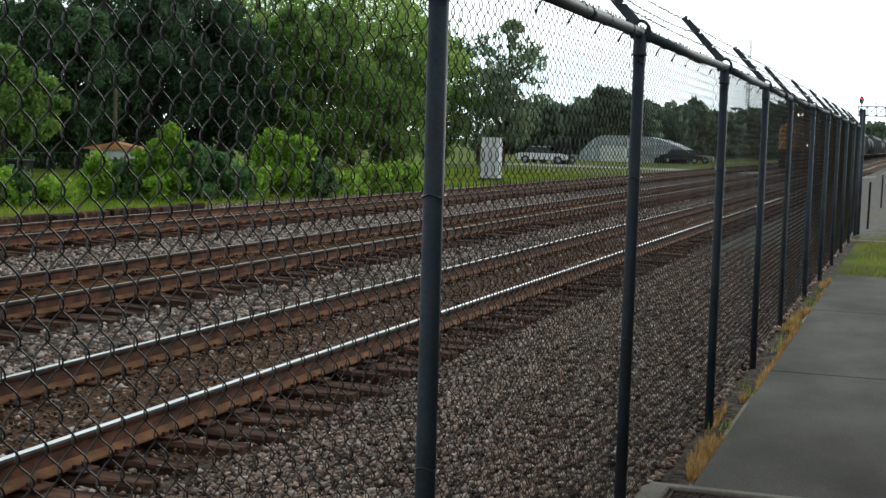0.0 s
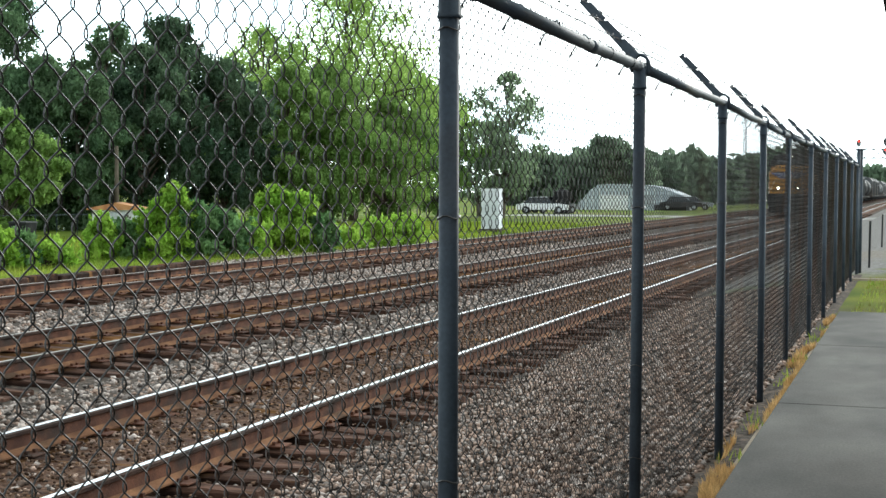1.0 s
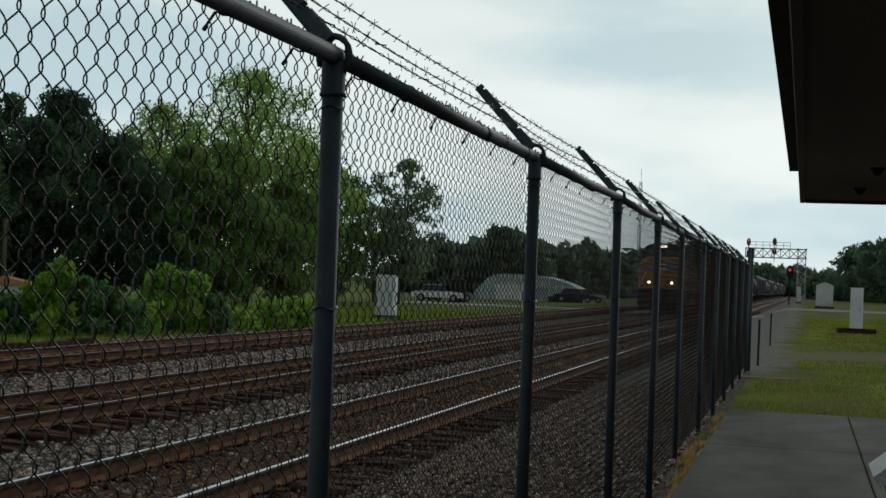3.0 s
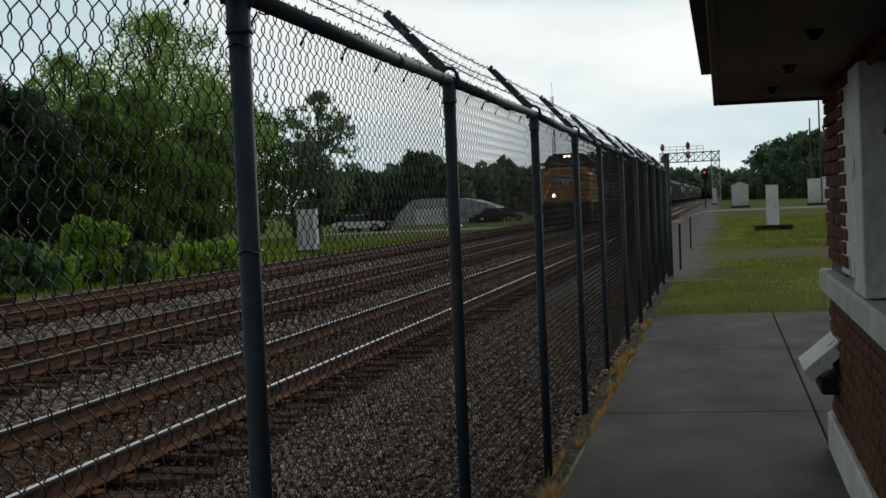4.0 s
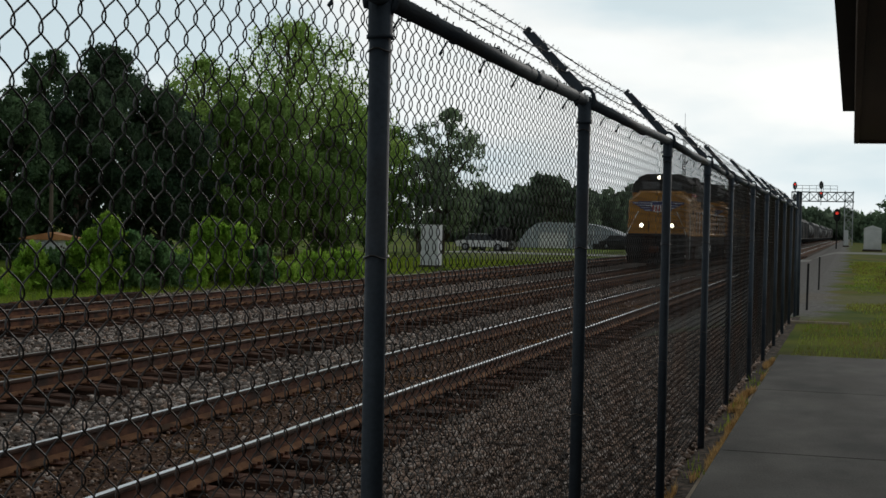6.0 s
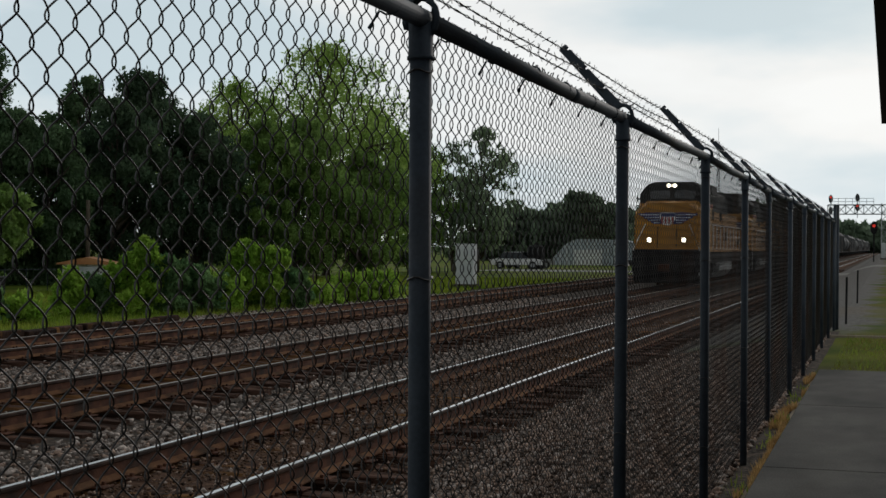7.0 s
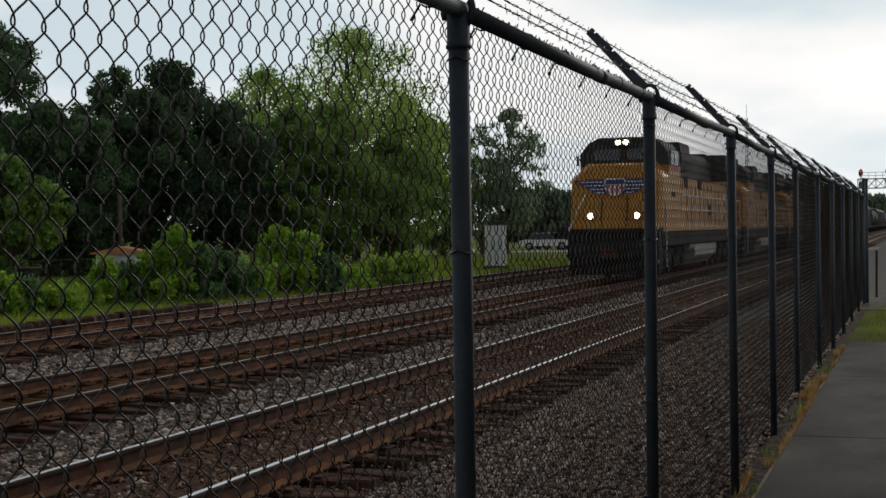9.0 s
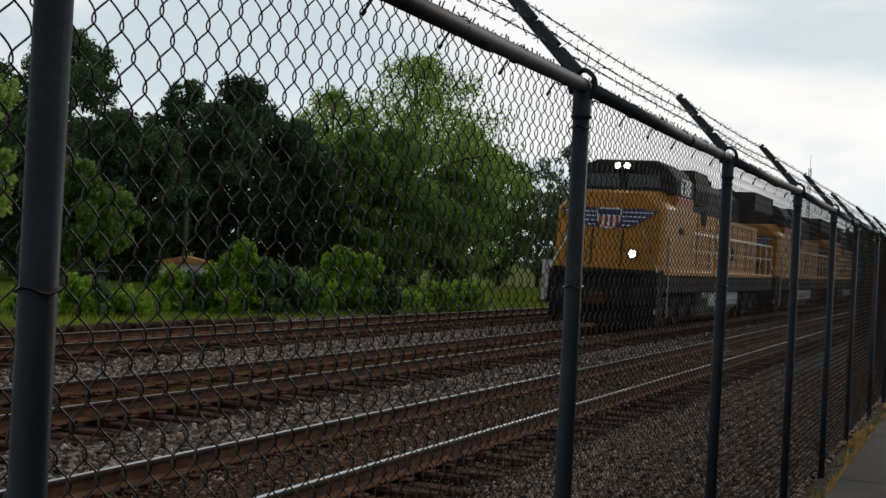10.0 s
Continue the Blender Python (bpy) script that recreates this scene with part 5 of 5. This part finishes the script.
    for s in (-1, 1):
        for k in range(4):
            z = 2.98 - 0.115 * k
            em.prism([(s * 0.25, z - 0.105), (s * (1.22 - 0.2 * k), z - 0.105), (s * (1.36 - 0.2 * k), z), (s * 0.25, z)], "y", 0.50, 0.522)
    em.prism([(-1.0, 3.02), (1.0, 3.02), (1.0, 2.99), (-1.0, 2.99)], "y", 0.503, 0.522)
    RAKE = Matrix(((1, 0, 0, 0), (0, 1, 0.2, 0.024 - 0.2 * 1.5), (0, 0, 1, 0), (0, 0, 0, 1)))
    em.v = [tuple(RAKE @ Vector(q)) for q in em.v]
    e1 = part("wing_emblem", em, M_BLUE, t, "blue wing shapes on the nose")
    for s in (-1, 1):
        for k in range(4):
            z = 2.98 - 0.115 * k
            part("feather_line", Build().prism([(s * 0.36, z - 0.075), (s * (1.20 - 0.2 * k), z - 0.075), (s * (1.24 - 0.2 * k), z - 0.045), (s * 0.36, z - 0.045)], "y", 0.494, 0.500).sheared(RAKE), M_PAINT, e1)
    sh = [(-0.34, 3.00), (-0.2, 3.04), (0, 3.02), (0.2, 3.04), (0.34, 3.00), (0.33, 2.70), (0.2, 2.52), (0, 2.46), (-0.2, 2.52), (-0.33, 2.70)]
    part("shield", Build().prism(sh, "y", 0.482, 0.492).sheared(RAKE), M_PAINT, e1)
    part("shield_top", Build().prism([(-0.31, 2.985), (0.31, 2.985), (0.31, 2.84), (-0.31, 2.84)], "y", 0.474, 0.480).sheared(RAKE), M_BLUE, e1)
    for k in range(4):
        x = -0.24 + 0.16 * k
        part("shield_bar", Build().box(x - 0.035, x + 0.035, 0.474, 0.480, 2.56 - 0.04 * (k in (1, 2)), 2.82).sheared(RAKE), M_RED, e1)
    # pilot, coupler, steps
    pl = Build()
    pl.loft([[(-1.45, 0.62, 0.16), (1.45, 0.62, 0.16), (1.45, 1.0, 0.16), (-1.45, 1.0, 0.16)], [(-1.5, 0.30, 0.75), (1.5, 0.30, 0.75), (1.5, 1.0, 0.75), (-1.5, 1.0, 0.75)], [(-1.5, 0.42, 1.48), (1.5, 0.42, 1.48), (1.5, 1.0, 1.48), (-1.5, 1.0, 1.48)]])
    part("pilot", pl, M_BLACK, t, "black pilot plough")
    cp = Build()
    cp.box(-0.16, 0.16, -0.25, 0.5, 0.72, 0.98, c=0.03)
    cp.box(-0.24, 0.24, -0.42, -0.2, 0.68, 1.02, c=0.05)
    part("coupler", cp, M_RUST, t)
    part("anticlimber", Build().box(-1.1, 1.1, 0.12, 0.42, 1.36, 1.47, c=0.03), M_BLACK, t)
    for s in (-1, 1):
        for k in range(4):
            part("step", Build().box(s * 1.25 - 0.25, s * 1.25 + 0.25, 1.02, 1.34, 0.35 + 0.28 * k, 0.38 + 0.28 * k), M_LGREY, t)
        hr = Build()
        hr.tube([(s * 1.46, 0.36, 0.5), (s * 1.46, 0.44, 1.5), (s * 0.98, 0.68, 2.5), (s * 0.98, 0.76, 2.5)], 0.026, 6)
        hr.tube([(s * 1.56, 1.4, 0.4), (s * 1.56, 1.4, 2.3), (s * 1.50, 1.4, 2.35)], 0.026, 6)
        part("grab_rail", hr, M_PAINT, t, "white grab rail", smooth=True)
        rail = Build()
        rail.tube([(s * 1.52, 4.9, 2.55), (s * 1.52, 21.5, 2.55)], 0.03, 6)
        rail.tube([(s * 1.52, 4.9, 2.05), (s * 1.52, 21.5, 2.05)], 0.014, 6)
        for k in range(12):
            rail.tube([(s * 1.52, 4.9 + 1.5 * k, 1.5), (s * 1.52, 4.9 + 1.5 * k, 2.55)], 0.028, 6)
        part("handrail", rail, M_PAINT, t)
        mir = Build()
        mir.box(s * 1.66 - 0.02, s * 1.66 + 0.02, 2.5, 2.8, 3.5, 3.85, c=0.01)
        mir.tube([(s * 1.5, 2.6, 3.9), (s * 1.66, 2.6, 3.85)], 0.015, 5)
        part("wind_deflector", mir, M_GLASS, t)
    hood = Build()
    hood.loft([[(-0.92, y, 1.50), (0.92, y, 1.50), (0.92, y, 3.25), (-0.92, y, 3.25)] for y in (4.7, 21.3)])
    hd = part("hood", hood, M_YELLOW, t, "long yellow engine hood")
    door = Build().box(0.922, 0.945, 0, 0.92, 1.62, 3.12, c=0.006).mesh("hood_door", M_YELLOW)
    for k in range(14):
        part("hood_door", door, None, hd, m=pose(0, 5.2 + 1.12 * k, 0))
        part("hood_door", door, None, hd, m=pose(0, 6.12 + 1.12 * k, 0, 0, 0, 180))
    for s in (-1, 1):
        for y, z in ((5.3, 1.75), (5.3, 2.45), (9.0, 2.9), (12.5, 2.9), (15.2, 1.9)):
            part("louvre", Build().box(s * 0.957 - 0.011, s * 0.957 + 0.011, y, y + 0.85, z, z + 0.42), M_BLACK, hd)
    ht = Build()
    ht.loft([[(-0.94, y, 3.252), (0.94, y, 3.252), (0.94, y, 4.05), (0.7, y, 4.32), (-0.7, y, 4.32), (-0.94, y, 4.05)] for y in (4.7, 16.4)])
    part("hood_top", ht, M_LGREY, t, "dark grey hood roof")
    rad = Build()
    rad.loft([[(-1.02, y, 3.4), (1.02, y, 3.4), (1.52, y, 3.75), (1.52, y, 4.45), (-1.52, y, 4.45), (-1.52, y, 3.75)] for y in (16.4, 21.1)])
    part("radiator", rad, M_LGREY, t, "flared grey radiator housing")
    dyn = Build()
    dyn.loft([[(-1.35, y, 3.4), (1.35, y, 3.4), (1.45, y, 3.8), (1.35, y, 4.42), (-1.35, y, 4.42), (-1.45, y, 3.8)] for y in (5.4, 7.6)])
    part("blower_housing", dyn, M_LGREY, t)
    for y in (10.2, 12.4, 17.4, 19.4):
        part("roof_fan", Build().tube([(0, y, 4.30), (0, y, 4.55)], 0.6, 20), M_BLACK, t)
    part("exhaust_stack", Build().box(-0.25, 0.25, 8.6, 9.5, 4.3, 4.62, c=0.03), M_BLACK, t)
    tank = Build()
    tank.prism([(-1.45, 0.62), (-1.1, 0.28), (1.1, 0.28), (1.45, 0.62), (1.45, 1.04), (-1.45, 1.04)], "y", 8.2, 13.8)
    part("fuel_tank", tank, M_TANK, t, "silver-grey fuel tank")
    for s in (-1, 1):
        part("air_tank", Build().tube([(s * 1.25, 7.0, 1.0), (s * 1.25, 8.1, 1.0)], 0.2, 12), M_TANK, t)
    # deck, nose and cab at their true heights over the rail
    low, high = (0.0, 1.05, 1.5, 1.84, 3.22, 3.45, 4.47, 5.0), (0.0, 1.05, 1.68, 2.08, 3.50, 3.76, 4.74, 5.27)
    done = set()
    for c in t.children_recursive:
        if c.data.name not in done:
            done.add(c.data.name)
            for q in c.data.vertices:
                q.co.z = np.interp(q.co.z, low, high)
    wheels = truck(t, 4.6, 3) + truck(t, 17.6, 3)
    return t, wheels


def hopper():
    t = thing("hopper_car", "grey covered hopper car in the freight train", "freight car", group="freight cars")
    b = Build()
    b.loft([[(-1.55, y, z0), (1.55, y, z0), (1.55, y, 3.9), (1.0, y, 4.5), (-1.0, y, 4.5), (-1.55, y, 3.9)] for y, z0 in ((0.8, 3.0), (2.4, 1.1), (14.6, 1.1), (16.2, 3.0))])
    bd = part("body", b, M_HOPPER, t)
    for k in range(12):
        part("rib", Build().box(-1.6, 1.6, 2.6 + 1.07 * k, 2.68 + 1.07 * k, 1.2, 3.9), M_HOPPER, bd)
    part("roof_walk", Build().box(-0.4, 0.4, 1, 16, 4.52, 4.6), M_GALV, t)
    part("sill", Build().box(-1.4, 1.4, 0.2, 16.8, 0.95, 1.09), M_BLACK, t)
    truck(t, 2.2, 2, r=0.45)
    truck(t, 14.8, 2, r=0.45)
    return t


def tank_car():
    t = thing("tank_car", "black tank car in the freight train", "freight car", group="freight cars")
    bd = part("tank", Build().tube([(0, 0.8, 2.6), (0, 1.2, 2.6), (0, 15.8, 2.6), (0, 16.2, 2.6)], [0.9, 1.5, 1.5, 0.9], 24), M_TANKER, t, smooth=True)
    part("dome", Build().tube([(0, 8.5, 4.0), (0, 8.5, 4.5)], 0.5, 14), M_TANKER, bd)
    part("sill", Build().box(-1.3, 1.3, 0.2, 16.8, 0.95, 1.12), M_BLACK, t)
    truck(t, 2.2, 2, r=0.45)
    truck(t, 14.8, 2, r=0.45)
    return t


# seconds, place of the leading nose along the track
RUN = [(0, 112.7), (1, 105.2), (2, 97.6), (3, 89.8), (4, 81.7), (5, 73.4), (6, 65.0), (7, 56.5), (8, 47.8), (9, 38.95), (10, 30.1)]
LOCO, WHEELS = locomotive()
TRAIN = [(LOCO, 0.0), (copy_thing(LOCO, pose(0, 0, 0)), 22.8), (copy_thing(LOCO, pose(0, 0, 0)), 45.6)]
TRAIN[1][0]["label"] = "second yellow diesel locomotive coupled behind the leader"
TRAIN[2][0]["label"] = "third yellow diesel locomotive coupled in the freight train"
DARK_LENS = {}
for ob, _ in TRAIN[1:]:
    for c in ob.children_recursive:
        if c.name.split(".")[0] in ("headlight", "ditch_light"):
            key = c.data.name
            if key not in DARK_LENS:
                DARK_LENS[key] = c.data.copy()
                DARK_LENS[key].materials[0] = M_GLASS
            c.data = DARK_LENS[key]
            c["label"] = "unlit lamp"
HOP, TNK = hopper(), tank_car()
_off = 68.6
for _i in range(30):
    kind = HOP if _i % 5 in (0, 1, 2) else TNK
    first = (_i == 0) or (kind is TNK and _i == 3)
    TRAIN.append((kind if first else copy_thing(kind, pose(0, 0, 0)), _off))
    _off += 17.2


# ---- ballast stones ----
def stones():
    rng = np.random.default_rng(11)

    def field(n, x0, x1, y0, y1, p, size, skip=True):
        x = rng.uniform(x0, x1, n)
        y = y0 + (y1 - y0) * rng.random(n) ** p
        ok = np.ones(n, bool)
        if skip:
            for c in TRACKS:
                u = np.abs(x - c)
                ok &= ~((np.abs(u - 0.753) < 0.11))
                ok &= ~((u < 1.42) & (rng.random(n) < np.where(u < 0.63, 0.9 if c == TRACKS[0] else 0.6, 0.88)))
        x, y = x[ok], y[ok]
        z = np.array([ground_z(a, b) for a, b in zip(x, y)]) + rng.uniform(-0.016, 0.030, len(x))
        return np.stack([x, y, z], 1), size * rng.uniform(0.5, 1.5, len(x))

    p, s = field(88000, -3.0, -0.02, -1.5, 21, 1.6, 0.0195)
    ob = part("ballast_stones", scatter("ballast_stones", OCTA, p, s, [M_STONE, M_STONE, M_STONE_G], "", 12), None)
    tagged(ob, "loose brown-grey crushed stone beside the near track", "ballast", kind="stuff")
    p, s = field(105000, -16.6, -2.9, 0.5, 48, 1.5, 0.027)
    ob = part("track_stones", scatter("track_stones", OCTA, p, s * 1.15, [M_STONE_G, M_STONE_G, M_STONE], "", 13), None)
    tagged(ob, "loose grey crushed stone between the tracks", "ballast", kind="stuff")
    p, s = field(26000, TRACKS[0] - 1.35, TRACKS[0] + 1.35, -0.5, 26, 1.5, 0.015, skip=False)
    ok = (np.abs(np.abs(p[:, 0] - TRACKS[0]) - 0.753) > 0.08) & ((p[:, 1] * 2.1 + 0.35 * np.sin(p[:, 0] * 9)) % 1 > 0.25)
    ob = part("track_debris", scatter("track_debris", OCTA, p[ok] + np.array((0, 0, 0.012)), s[ok], [M_BROWNST, M_BROWNST, M_STONE], "", 14), None)
    tagged(ob, "small rust-brown stones and chips strewn over the near ties", "ballast", kind="stuff")


stones()


# ---- bricks ----
def bricks():
    house, X, Y1, Y0, TOP = HOUSE
    me = Build().box(-0.004, 0.022, 0.0, 0.193, 0.0, 0.058, c=0.004).mesh("brick", M_BRICK)
    wall = [c for c in house.children if c.name.startswith("wall")][0]
    rng = random.Random(9)
    z, row = 0.252, 0
    while z < TOP - 0.06:
        y = Y1 - 0.205 - (0.1 if row % 2 else 0.0)
        while y > -1.0:
            if not (z > 0.94 and z < 2.0 and y < 1.63) and not (0.93 < z < 1.09):
                ob = new("brick", me)
                ob.parent = wall
                ob.matrix_basis = pose(X + rng.uniform(-0.003, 0.002), y, z)
            y -= 0.205
        z += 0.068
        row += 1


bricks()


# ---- movement ----
def motions():
    for ob, off in TRAIN:
        walk(ob, [(t, pose(TRACKS[1], y + off, RAIL_Z)) for t, y in RUN])
    for w in WHEELS:
        base = w.matrix_basis.translation.copy()
        rows = []
        for k in range(121):
            t = 10.0 * k / 120
            y = np.interp(t, [r[0] for r in RUN], [r[1] for r in RUN])
            ang = math.degrees((RUN[0][1] - y) / 0.53)
            rows.append((t, pose(base.x, base.y, base.z, ang)))
        walk(w, rows)


motions()
